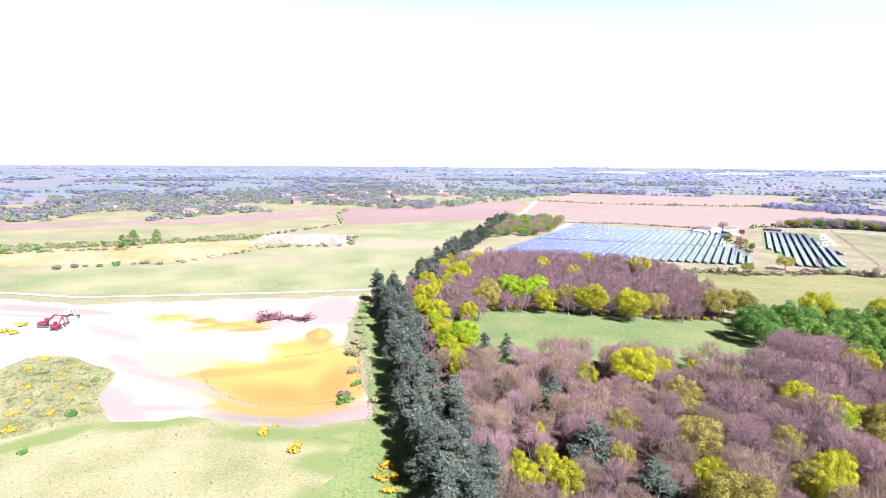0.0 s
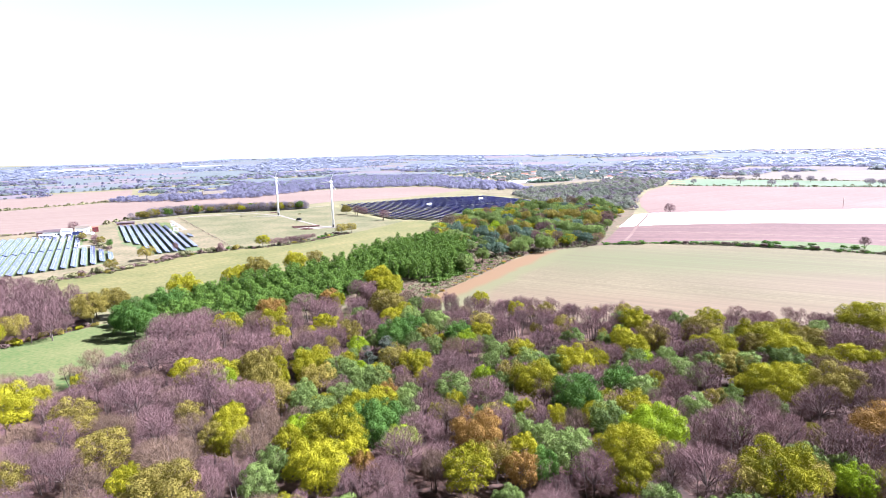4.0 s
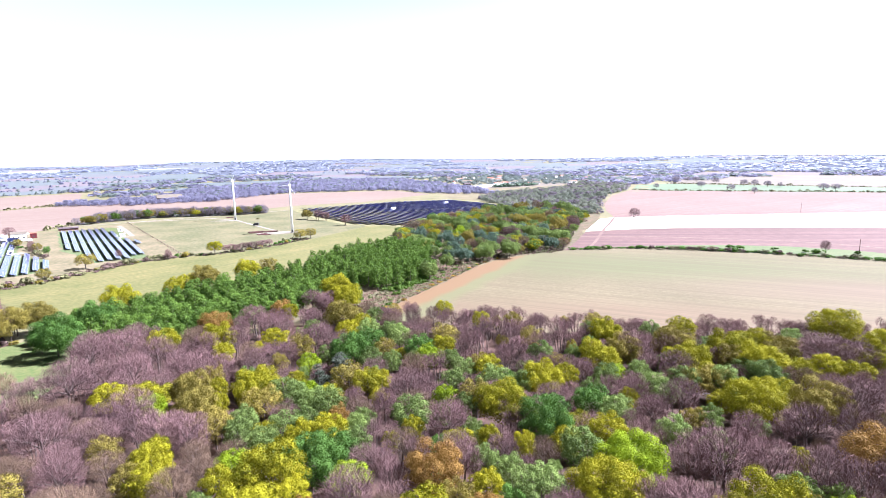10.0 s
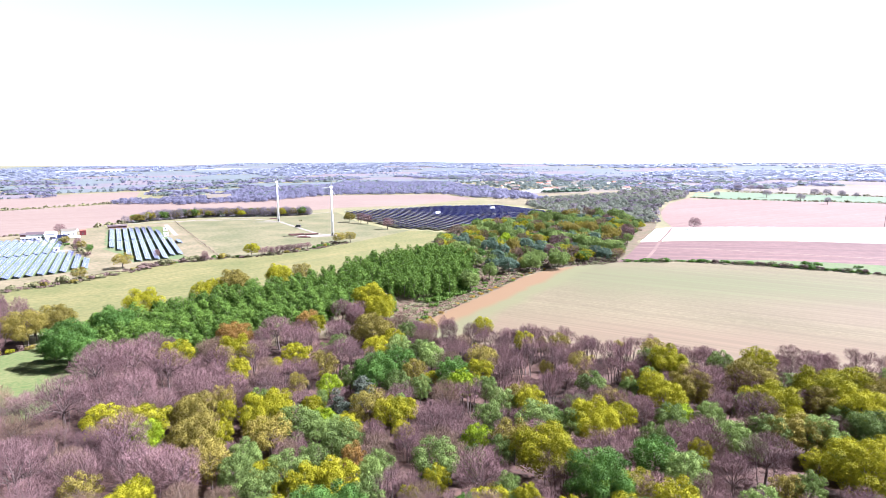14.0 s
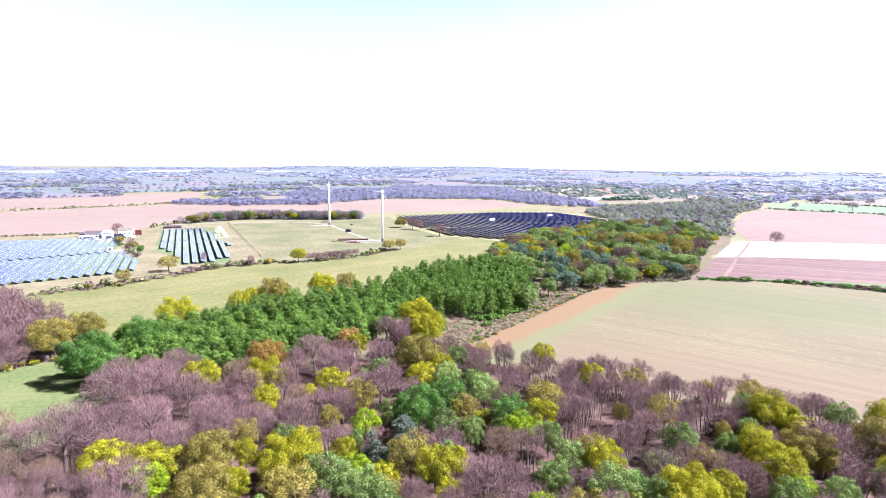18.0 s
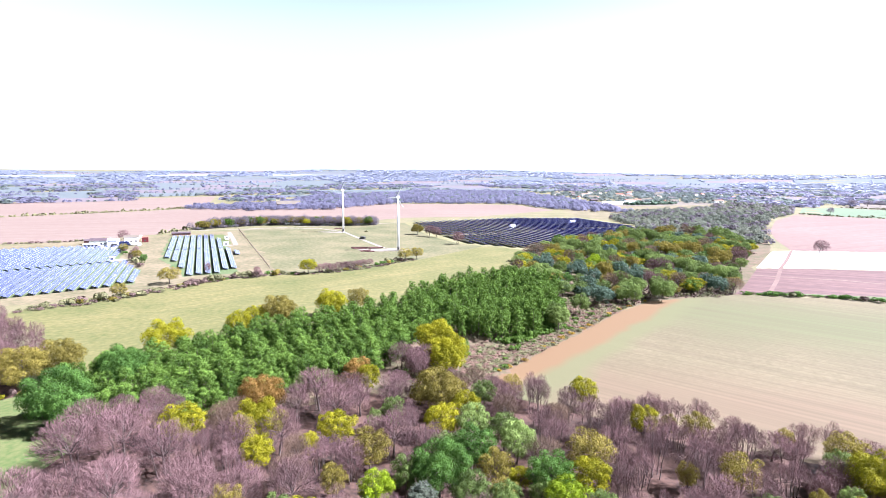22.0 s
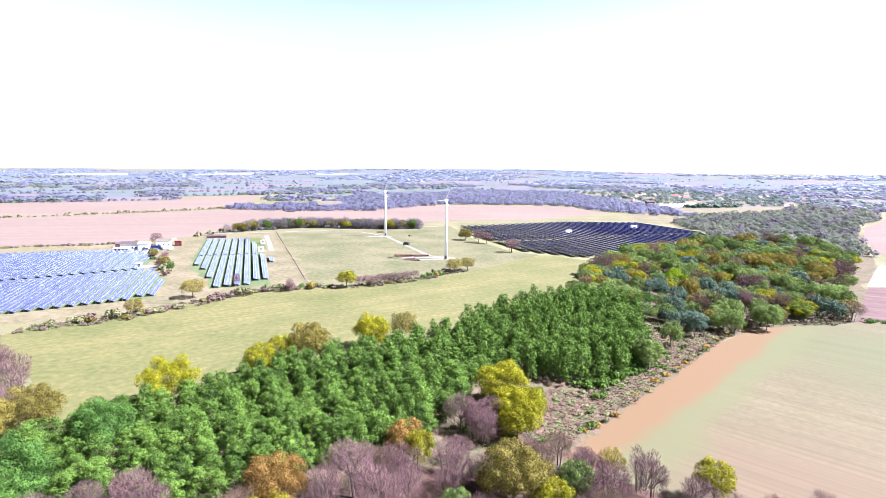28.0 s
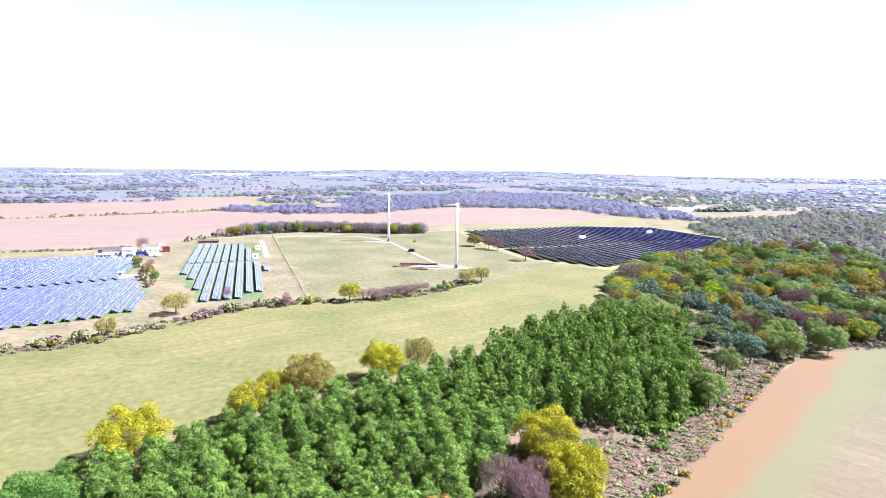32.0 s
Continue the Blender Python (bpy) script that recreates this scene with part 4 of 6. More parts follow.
# trees that stand out, wood by wood: x, y and radius of the crown
stand("y", [(89, -67, 3.7), (72, -61, 7.0), (-62, -59, 3.3), (-68, -55, 2.2), (-58, -54, 3.8), (48, -53, 4.1), (-65, -50, 2.6), (51, -48, 6.8), (94, -47, 2.3), (20, -45, 5.5), (125, -44, 4.2), (-73, -42, 1.2), (33, -39, 3.7), (-7, -37, 6.1), (-40, -33, 4.0), (0, -32, 4.0), (-41, -29, 2.7), (65, -27, 4.8), (-3, -26, 7.2), (105, -25, 7.6), (-12, -24, 4.0), (47, -24, 2.8), (-24, -20, 4.4), (118, -20, 5.1), (41, -19, 3.1), (152, -15, 4.7), (-134, -14, 4.9), (-127, -14, 3.9), (21, -13, 2.2), (165, -13, 6.3)], "trees of the wood", tall=1.1)
stand("y", [(-26, -10, 4.6), (148, -9, 6.0), (-84, -8, 3.8), (27, -8, 3.0), (-2, -7, 1.9), (3, -7, 4.5), (8, -7, 5.1), (84, -7, 2.9), (139, -7, 5.1), (-26, -5, 3.6), (50, -5, 7.2), (-63, -4, 2.2), (184, -1, 8.4), (-157, 1, 5.5), (134, 1, 8.0), (-160, 2, 5.1), (-77, 5, 7.5), (-149, 9, 3.5), (116, 9, 7.6), (58, 10, 2.8), (68, 10, 6.6), (77, 13, 4.4), (135, 13, 8.5), (-153, 14, 3.9), (144, 14, 7.8), (-183, 15, 5.1), (-74, 15, 3.3), (-179, 16, 5.6), (187, 20, 11.4), (94, 21, 5.7)], "trees of the wood", tall=1.1)
stand("y", [(-17, 22, 3.3), (-69, 25, 2.4), (-33, 25, 5.7), (-42, 26, 5.2), (22, 26, 5.0), (58, 26, 5.0), (-8, 28, 6.8), (96, 30, 5.1), (27, 31, 3.1), (-18, 34, 2.9), (3, 35, 3.6), (-6, 36, 4.6), (-206, 37, 4.8), (137, 38, 5.9), (111, 39, 5.2), (109, 43, 6.6), (-142, 48, 5.6), (51, 49, 4.9), (-234, 56, 4.3), (-204, 57, 6.7), (-19, 58, 4.2), (-128, 61, 7.8), (-9, 65, 2.4), (-113, 66, 7.8), (-37, 66, 5.5), (-228, 67, 4.4), (-21, 68, 6.3), (-218, 69, 4.3), (-3, 70, 5.0), (74, 75, 4.1)], "trees of the wood", tall=1.1)
stand("y", [(22, 76, 5.1), (-24, 77, 3.3), (-242, 84, 3.9), (29, 86, 4.7), (64, 93, 4.7), (2, 100, 4.3), (-196, 115, 4.5), (26, 116, 5.9), (28, 121, 6.8), (-63, 122, 7.4), (24, 124, 5.7), (24, 133, 7.9), (-46, 141, 5.4), (-188, 147, 4.8), (-43, 151, 4.7), (-17, 169, 6.8), (160, 290, 6.9), (178, 333, 7.9), (165, 339, 7.9), (227, 340, 14.5)], "trees of the wood", tall=1.1)
stand("o", [(78, -62, 3.9), (65, -60, 4.6), (-32, -41, 7.3), (27, -41, 3.8), (-55, -38, 2.9), (117, -32, 7.4), (-62, -26, 4.0), (88, -25, 3.2), (-48, -20, 5.6), (-28, -18, 3.9), (112, -6, 5.4), (107, -4, 5.2), (-36, -2, 3.9), (-26, -2, 2.1), (-60, -1, 5.5), (47, 5, 5.3), (-16, 6, 4.7), (129, 6, 6.1), (146, 7, 7.5), (-21, 15, 6.4), (-6, 18, 5.6), (104, 25, 6.5), (123, 25, 7.4), (-36, 26, 4.4), (-24, 29, 6.1), (-166, 31, 4.0), (17, 31, 5.8), (57, 31, 4.4), (-161, 33, 7.0), (94, 40, 2.1)], "trees of the wood", tall=1.1)
stand("o", [(-20, 42, 3.4), (-176, 48, 4.9), (83, 48, 4.9), (-2, 51, 3.2), (73, 51, 2.6), (32, 55, 4.1), (113, 56, 5.0), (54, 58, 6.0), (-141, 59, 4.6), (5, 62, 5.1), (-141, 63, 5.3), (105, 65, 2.5), (85, 70, 4.1), (80, 74, 2.5), (-109, 80, 5.2), (22, 90, 8.3), (-91, 97, 7.3), (45, 101, 3.2), (-85, 104, 6.7), (-170, 107, 4.9), (-154, 146, 6.9), (-35, 154, 7.5), (-7, 179, 5.5), (132, 261, 6.2), (116, 316, 7.1), (238, 318, 10.1), (207, 336, 10.0), (186, 389, 8.7), (250, 425, 11.0)], "trees of the wood", tall=1.1)
stand("g", [(84, -65, 4.0), (61, -41, 6.9), (-129, -12, 6.1), (-135, -7, 3.4), (39, 8, 4.0), (-32, 19, 4.7), (44, 42, 4.9), (7, 48, 4.0), (-159, 50, 6.4), (-170, 56, 6.1), (-159, 60, 5.4), (-160, 65, 6.1), (134, 281, 7.3)], "trees of the wood", tall=1.1)
stand("r", [(102, -57, 8.2), (30, -46, 3.7), (2, -36, 2.9), (25, -33, 6.1), (12, 6, 2.9), (-23, 80, 6.4), (-1, 102, 4.8)], "trees of the wood", tall=1.1)
stand("G", [(35, -45, 3.2), (4, -22, 6.4), (30, -18, 2.2), (55, -18, 7.0), (9, -17, 4.8), (71, -11, 5.7), (43, 50, 5.6), (20, 52, 7.1), (28, 62, 6.0), (-65, 72, 5.3), (-70, 76, 8.2), (-64, 96, 7.0)], "trees of the wood", tall=1.1)
stand("d", [(110, 211, 8.0), (112, 231, 5.2), (189, 241, 7.8), (121, 247, 5.0), (150, 258, 7.6), (116, 261, 7.3), (145, 268, 5.6), (181, 268, 4.0), (99, 274, 7.4)], "trees of the wood", tall=1.1)
stand("n", [(86, -61, 3.2), (82, -57, 3.7), (41, -44, 5.0), (-17, -39, 3.9), (47, -37, 2.1), (39, -35, 3.5), (55, -33, 5.2), (-15, -31, 3.4), (78, -31, 4.1), (36, -29, 3.2), (92, -26, 3.2), (73, -18, 4.9), (13, -14, 3.9), (39, -14, 2.9), (125, -10, 6.1), (-6, -7, 4.0), (96, -7, 3.4), (114, -7, 5.3), (93, -5, 5.0), (15, -3, 3.0), (28, -3, 5.5), (104, -3, 5.0), (-1, -2, 4.8), (36, -1, 2.9), (17, 0, 3.4), (127, 0, 4.1), (78, 1, 3.6), (-11, 2, 3.6), (43, 2, 3.3), (4, 5, 3.6)], "trees of the wood", tall=1.1)
stand("n", [(-10, 9, 3.8), (88, 9, 4.4), (99, 10, 3.9), (63, 11, 4.6), (10, 12, 5.3), (111, 12, 4.1), (55, 14, 5.7), (45, 20, 4.2), (0, 22, 5.7), (4, 23, 3.3), (51, 28, 4.4), (90, 32, 3.0), (25, 33, 3.1), (79, 33, 4.8), (-11, 39, 3.7), (50, 39, 3.8), (100, 39, 2.9), (126, 41, 4.4), (5, 42, 2.1), (32, 43, 3.8), (26, 45, 4.6), (40, 46, 2.8), (107, 50, 3.9), (13, 53, 4.0), (39, 65, 5.3), (37, 71, 4.6), (30, 75, 5.1), (5, 78, 2.2), (10, 81, 3.8), (35, 93, 4.2)], "trees of the wood", tall=1.1)
stand("n", [(33, 132, 2.3), (34, 134, 2.5), (79, 170, 5.6), (78, 174, 5.5), (96, 194, 5.1), (128, 215, 7.4), (148, 219, 6.2), (152, 228, 8.0), (140, 232, 4.8), (136, 236, 7.8), (105, 260, 4.9), (208, 264, 7.9), (196, 270, 16.3), (178, 276, 4.6), (195, 290, 8.9), (149, 301, 7.8), (178, 310, 8.0), (143, 311, 8.0), (170, 330, 5.2), (147, 332, 8.1), (138, 338, 6.4), (244, 338, 8.5), (271, 348, 8.1), (198, 374, 7.4), (223, 382, 9.0), (287, 382, 8.7), (210, 398, 7.9), (223, 407, 9.4), (294, 417, 11.4), (209, 420, 9.5)], "trees of the wood", tall=1.1)
stand("n", [(279, 429, 13.0)], "trees of the wood", tall=1.1)
stand("p", [(-45, -44, 4.7), (-61, -40, 5.1), (-83, -24, 4.2), (-122, -9, 2.8), (-117, -4, 2.8), (9, 34, 4.3), (16, 41, 4.9)], "trees of the wood", tall=0.62)
stand("m", [(100, -46, 2.1), (119, -44, 4.1), (15, -41, 3.3), (-93, -38, 3.7), (-2, -35, 2.3), (48, -31, 3.6), (-93, -30, 4.6), (-106, -29, 6.5), (-33, -29, 5.7), (-19, -25, 4.7), (131, -16, 4.7), (103, -1, 4.3), (19, 3, 2.5), (-1, 8, 3.2), (-171, 22, 6.3), (37, 34, 5.0), (-30, 70, 4.0), (130, 238, 7.7), (146, 282, 5.8), (120, 294, 4.8), (103, 307, 6.6), (272, 425, 12.8)], "trees of the wood")
stand("w", [(87, -66, 3.8), (97, -63, 6.1), (91, -61, 6.5), (59, -58, 6.1), (89, -56, 6.0), (56, -54, 5.1), (42, -51, 4.9), (84, -50, 6.0), (77, -46, 7.2), (71, -44, 5.1), (113, -44, 5.5), (104, -40, 6.1), (-25, -37, 3.5), (123, -36, 8.5), (10, -35, 5.7), (43, -34, 2.7), (94, -34, 4.5), (136, -34, 7.3), (18, -29, 3.6), (32, -29, 4.3), (-53, -26, 4.7), (73, -24, 3.6), (82, -19, 4.7), (93, -15, 5.8), (-40, -14, 5.7), (35, -10, 5.9), (161, -8, 8.7), (63, -6, 5.8), (87, -6, 4.9), (119, -6, 4.8)], "trees of the wood")
stand("w", [(155, -2, 10.8), (-20, 0, 5.9), (40, 0, 2.5), (-38, 1, 6.2), (-25, 1, 6.3), (-48, 2, 7.1), (109, 6, 6.5), (-32, 7, 5.3), (126, 9, 5.1), (24, 11, 4.0), (-35, 14, 6.6), (84, 15, 4.7), (17, 17, 3.4), (31, 17, 7.0), (138, 18, 5.7), (69, 21, 5.4), (120, 22, 5.5), (108, 25, 7.9), (-41, 31, 5.8), (-53, 32, 8.4), (-33, 33, 5.8), (-46, 39, 6.9), (-40, 42, 6.9), (-25, 42, 6.7), (-18, 45, 5.4), (-29, 46, 6.2), (-9, 46, 6.0), (-54, 55, 6.9), (-37, 56, 6.7), (1, 58, 4.3)], "trees of the wood")
stand("w", [(-47, 60, 7.0), (-24, 62, 5.2), (-57, 65, 6.0), (-16, 66, 5.4), (10, 68, 6.1), (6, 69, 4.8), (-53, 73, 4.1), (-47, 76, 4.8), (-15, 82, 4.6), (-5, 82, 5.9), (1, 87, 4.1), (58, 87, 4.4), (-10, 88, 6.2), (51, 93, 4.4), (11, 94, 3.6), (18, 113, 4.4), (16, 116, 4.5), (12, 118, 4.9), (20, 120, 4.2), (157, 249, 7.5), (176, 282, 10.1), (253, 322, 8.3), (151, 361, 5.9), (270, 385, 7.2)], "trees of the wood")
stand("x", [(44, 34, 5.0), (67, 35, 5.0), (83, 40, 5.0), (122, 46, 4.3), (58, 48, 5.0), (76, 52, 5.0), (100, 55, 5.0), (69, 58, 5.0), (93, 61, 5.0), (48, 67, 5.0), (74, 67, 5.0), (64, 72, 5.0), (48, 75, 5.0), (61, 78, 5.0), (75, 78, 5.0)], "trees of the wood")
stand("y", [(-110, -31, 3.4), (-117, -26, 3.8), (-126, -21, 3.6), (-139, -13, 4.0), (-146, -7, 3.6), (-166, 3, 4.2), (-176, 8, 4.0), (-183, 16, 3.8), (-190, 26, 4.0), (-196, 34, 3.6), (-201, 46, 4.2), (-210, 56, 4.0), (-219, 72, 4.0), (-228, 88, 3.8), (-240, 106, 4.0)], "trees beside the pine belt")
stand("g", [(-121, -23, 3.2), (-133, -16, 3.6), (-153, -4, 3.8), (-171, 4, 3.6), (-187, 19, 3.4), (-205, 50, 3.4), (-192, 40, 3.2)], "trees beside the pine belt")
WOOD = [(-45, -95), (-60, -70), (-100, -44), (-135, -22), (-125, -8), (-115, -8), (-106, 12), (-85, 29), (-66, 44), (-58, 60), (-62, 74), (-30, 82), (0, 102), (26, 118), (40, 108), (62, 93), (100, 72), (144, 49), (220, 25), (300, -6), (280, -50), (150, -90), (60, -90)]
FAR_WOOD = [(-135, -22), (-200, 18), (-214, 40), (-250, 104), (-240, 124), (-209, 160), (-153, 172), (-112, 136), (-86, 98), (-85, 88), (-98, 78), (-118, 61), (-144, 47), (-156, 28), (-140, 0), (-122, -10)]
BIRCH = [(-74, 72), (-82, 98), (-62, 119), (-42, 141), (-14, 162), (8, 181), (45, 220), (70, 234), (98, 232), (90, 216), (84, 191), (74, 170), (62, 158), (50, 151), (26, 152), (16, 142), (13, 128), (6, 114), (-6, 103), (-24, 88), (-44, 76)]
MIXED = [(-20, -100), (-14, -40), (-12, 5), (6, 40), (22, 72), (36, 60), (60, 30), (95, 42), (200, 22), (280, -10), (280, -50), (150, -100), (40, -100)]
spots = scatter(WOOD, 6.6, STANDING, 0.24)
mixed = inside(MIXED, spots[:, 0], spots[:, 1])
bare, green = [], []
for (x, y), m in zip(spots, mixed):
    pick = rng.random()
    if m and pick < (0.5 if y < -50 else 0.34):
        green.append((x, y))
    elif m or pick < 0.93:
        bare.append((x, y, rng.uniform(3.4, 5.2), rng.uniform(0.66, 0.95)))
for x, y in green:
    plant(str(rng.choice(list("oooyyynnnnngG"))), x, y, rng.uniform(2.8, 4.8), rng.uniform(0.7, 0.95), "trees of the wood")
bare.sort(key=lambda b: math.hypot(b[0] + 5, max(0, abs(b[1] - 20) - 65)))
for x, y, radius, tall in bare[:190]:
    plant(str(rng.choice(list("mmmmxxxxxw" if x < -10 else "mxxxxxxwww"))), x, y, radius, tall, "bare trees of the wood")
if bare[190:]:
    rest = bare[190:]
    tan = [k for k, q in enumerate(rest) if q[0] < -10 and k % 5 < 3]
    thicket("bare_wood", ["v", "x"], [q for k, q in enumerate(rest) if k not in tan], TWIG, "leafless purple-grey trees filling the wood")
    thicket("budding_wood", ["v", "x"], [rest[k] for k in tan], BUDS, "tan budding trees filling the wood")
far = scatter(FAR_WOOD, 6.0, STANDING, 0.22)
thicket("bare_woodland", ["u"], [(x, y, rng.uniform(3.0, 4.5), rng.uniform(0.75, 1.05)) for x, y in far], TWIG, "leafless purple-grey woodland behind the clearing")
b = scatter(BIRCH, 4.1, STANDING, 0.27)
order = np.argsort(np.hypot(b[:, 0] + 5, b[:, 1] - 30))
birches = [(x, y, rng.uniform(2.0, 3.5), rng.uniform(0.66, 1.0) + 0.3 * float(ease(x + y, 165, 205))) for x, y in b[order]]
for x, y, radius, tall in birches[:290]:
    plant("b", x, y, radius, tall, "birch plantation")
thicket("birch_plantation", ["b"], birches[290:], LEAF["b"], "dense young birch plantation in green leaf", 0.4)
VALLEY_WOOD = [(80, 238), (66, 250), (84, 285), (108, 345), (160, 395), (225, 425), (300, 420), (300, 368), (248, 306), (222, 270), (196, 232), (165, 234), (140, 232), (118, 212), (96, 214)]
for x, y in scatter(VALLEY_WOOD, 9.0, STANDING, 0.24):
    plant(str(rng.choice(list("onnnnnyyGdm"))), x, y, 3.8 + 3.6 * rng.random() ** 1.5, rng.uniform(0.62, 0.88), "trees of the valley wood")


def along(pts, gap, width, wobble=0.25):
    out = []
    for (ax, ay), (bx, by) in zip(pts, pts[1:]):
        d = math.hypot(bx - ax, by - ay)
        for k in range(int(d / gap)):
            s = (k + rng.uniform(0, 0.6)) * gap / d
            o = rng.uniform(-width / 2, width / 2)
            out.append((ax + (bx - ax) * s - (by - ay) / d * o, ay + (by - ay) * s + (bx - ax) / d * o))
    return out


for line, gap, width in (([(-35, -90.5), (-63, -73), (-101, -52.2)], 1.7, 13), ([(-102, -52), (-135, -31.5), (-169.5, -10), (-205, 9)], 2.0, 9.5), ([(-208, 34), (-262, 100), (-328, 204), (-395, 300)], 2.7, 11)):
    for x, y in along(line, gap, width):
        plant("p", x, y, rng.uniform(3.0, 4.4), rng.uniform(0.78, 1.0) if gap < 2.5 else rng.uniform(0.5, 0.75), "pine shelter belt")

# ---- wind turbines ----
def box(bm, x0, x1, y0, y1, z0, z1, bevel=0.0):
    r = bmesh.ops.create_cube(bm, size=1, matrix=Matrix.Translation(((x0 + x1) / 2, (y0 + y1) / 2, (z0 + z1) / 2)) @ Matrix.Diagonal((x1 - x0, y1 - y0, z1 - z0, 1)))
    if bevel:
        bmesh.ops.bevel(bm, geom=[e for e in bm.edges if any(v in r["verts"] for v in e.verts)], offset=bevel, segments=2, affect="EDGES", profile=0.5)
    return bm


def turbine(x, y):
    base = new("wind_turbine")
    base.location = (x, y, gz(x, y))
    bm = bmesh.new()
    bmesh.ops.create_cone(bm, cap_ends=True, segments=28, radius1=1.15, radius2=0.62, depth=39, matrix=Matrix.Translation((0, 0, 19.5)))
    part("tower", bm, WHITE, base, smooth=True)
    return tagged(base, "white tubular wind turbine on a gravel pad", "wind turbine", "wind turbines")


turbine(9, 352)
turbine(-44, 472)

# ---- solar farms ----
AX, ACROSS = (-0.33, 0.944), (0.944, 0.33)


def solar_table(u0, u1, v, width=3.4, group="", low=0.6, tilt=25, glass=None):
    """One long table of panels, from u0 to u1 along the rows at v across them, facing up and to +v."""
    base = new("solar_table")
    um = (u0 + u1) / 2
    x, y = AX[0] * um + ACROSS[0] * v, AX[1] * um + ACROSS[1] * v
    base.location, base.rotation_euler[2] = (x, y, gz(x, y)), math.atan2(ACROSS[1], ACROSS[0])
    n, half = (u1 - u0) / 2, width / 2 * math.cos(radians(tilt))
    rise = width * math.sin(radians(tilt))
    bm = bmesh.new()
    bmesh.ops.create_cube(bm, size=1, matrix=Matrix.Translation((0, 0, low + rise / 2)) @ Matrix.Rotation(radians(tilt), 4, "Y") @ Matrix.Diagonal((width, n * 2, 0.08, 1)))
    part("panel", bm, glass or PANEL, base)
    if glass:
        part("top_rail", box(bmesh.new(), -half - 0.06, -half + 0.06, -n, n, low + rise - 0.1, low + rise + 0.12), ALU, base, "pale aluminium rail")
    bm = bmesh.new()
    k = max(2, int(n * 2 / 4.5))
    for i in range(k):
        yy = -n + 0.6 + (2 * n - 1.2) * i / (k - 1)
        for xx, top in ((half * 0.55, low + rise * 0.2), (-half * 0.55, low + rise * 0.72)):
            bmesh.ops.create_cube(bm, size=1, matrix=Matrix.Translation((xx, yy, top / 2)) @ Matrix.Diagonal((0.12, 0.12, top, 1)))
    tagged(part("support_frame", bm, ALU, base), kind="stuff")
    return tagged(base, "tilted table of blue solar panels on steel posts", "solar panels", group)


for i in range(32):
    v = -43.5 - 4.9 * i
    near_u = 268 if i < 2 else 261.5 + 0.27 * (v + 53)
    mid_u = (306, 324)[i] if i < 2 else 341 + 0.27 * (v + 60)
    solar_table(near_u, mid_u - 1.5, v, 3.0, "large solar farm", tilt=22)
    if i > 3:
        solar_table(mid_u + 2, 425, v, 3.0, "large solar farm", tilt=22)
for i in range(9):
    v = 8.6 - 4.85 * i
    solar_table((293, 291.7, 281, 280.5, 280, 279, 305, 333, 348)[i], 381, v, 3.2, "small solar farm", tilt=16)
    if i:
        solar_table(384, 442 if i == 1 else 470, v, 3.2, "small solar farm", tilt=16)
solar_table(348, 366, 13.7, 3.3, "small solar farm", tilt=16)
FARM = [(22, 556), (43, 441), (66, 390), (105, 362), (180, 425), (252, 497), (262, 540), (243, 605), (146, 608)]
for i in range(34):
    v = 172 + 7.2 * i
    uu = np.arange(250, 620, 1.0)
    ok = uu[inside(FARM, AX[0] * uu + ACROSS[0] * v, AX[1] * uu + ACROSS[1] * v)]
    if len(ok) > 12:
        a, b2 = ok[0], ok[-1]
        cut = 400
        if a < cut - 12 and b2 > cut + 12:
            solar_table(a, cut - 2, v, 4.4, "dark solar farm", low=0.25, tilt=26, glass=PANEL_SHADE)
            solar_table(cut + 2, b2, v, 4.4, "dark solar farm", low=0.25, tilt=26, glass=PANEL_SHADE)
        else:
            solar_table(a, b2, v, 4.4, "dark solar farm", low=0.25, tilt=26, glass=PANEL_SHADE)

# ---- hedges, bushes and single trees ----
BUSH = {}
for kind, mat in (("h", HEDGE), ("c", LEAF["c"]), ("w", BRAMBLE), ("y", LEAF["y"]), ("o", LEAF["o"]), ("G", LEAF["G"])):
    for v in range(3):
        BUSH[kind, v] = quads_mesh("foliage", bush_quads(np.random.default_rng(ord(kind) * 9 + v)), mat)
BUSH_WORDS = {"h": ("bush", "olive green hedgerow bush"), "c": ("gorse_bush", "gorse bush in bright yellow flower"), "w": ("bare_bush", "leafless purple-brown hedgerow bush"),
              "y": ("bush", "yellow-green bush in young leaf"), "o": ("bush", "bronze-olive bush in young leaf"), "G": ("bush", "dense dark green bush")}


def bush(kind, x, y, radius, tall=1.0, group="hedgerow bushes"):
    name, label = BUSH_WORDS[kind]
    ob = new(name, BUSH[kind, int(rng.integers(3))])
    s = radius / 1.6
    ob.location, ob.rotation_euler[2], ob.scale = (x, y, gz(x, y)), rng.uniform(0, 6.28), (s, s, s * tall)
    return tagged(ob, label, "bush", group)


HEDGE_LINE = [(-150, 183), (-119, 203), (-104, 224), (-84, 250), (-62, 261), (-42, 263), (-22, 271), (5, 298), (21, 311)]
for x, y in along(HEDGE_LINE, 2.6, 4):
    if math.sin(x / 5.3) + math.sin(y / 3.1 + 1) > -0.9:
        bush(str(rng.choice(list("hhhhGwwoo"))), x, y, 0.8 + 2.9 * rng.random() ** 2, rng.uniform(0.7, 1.2))
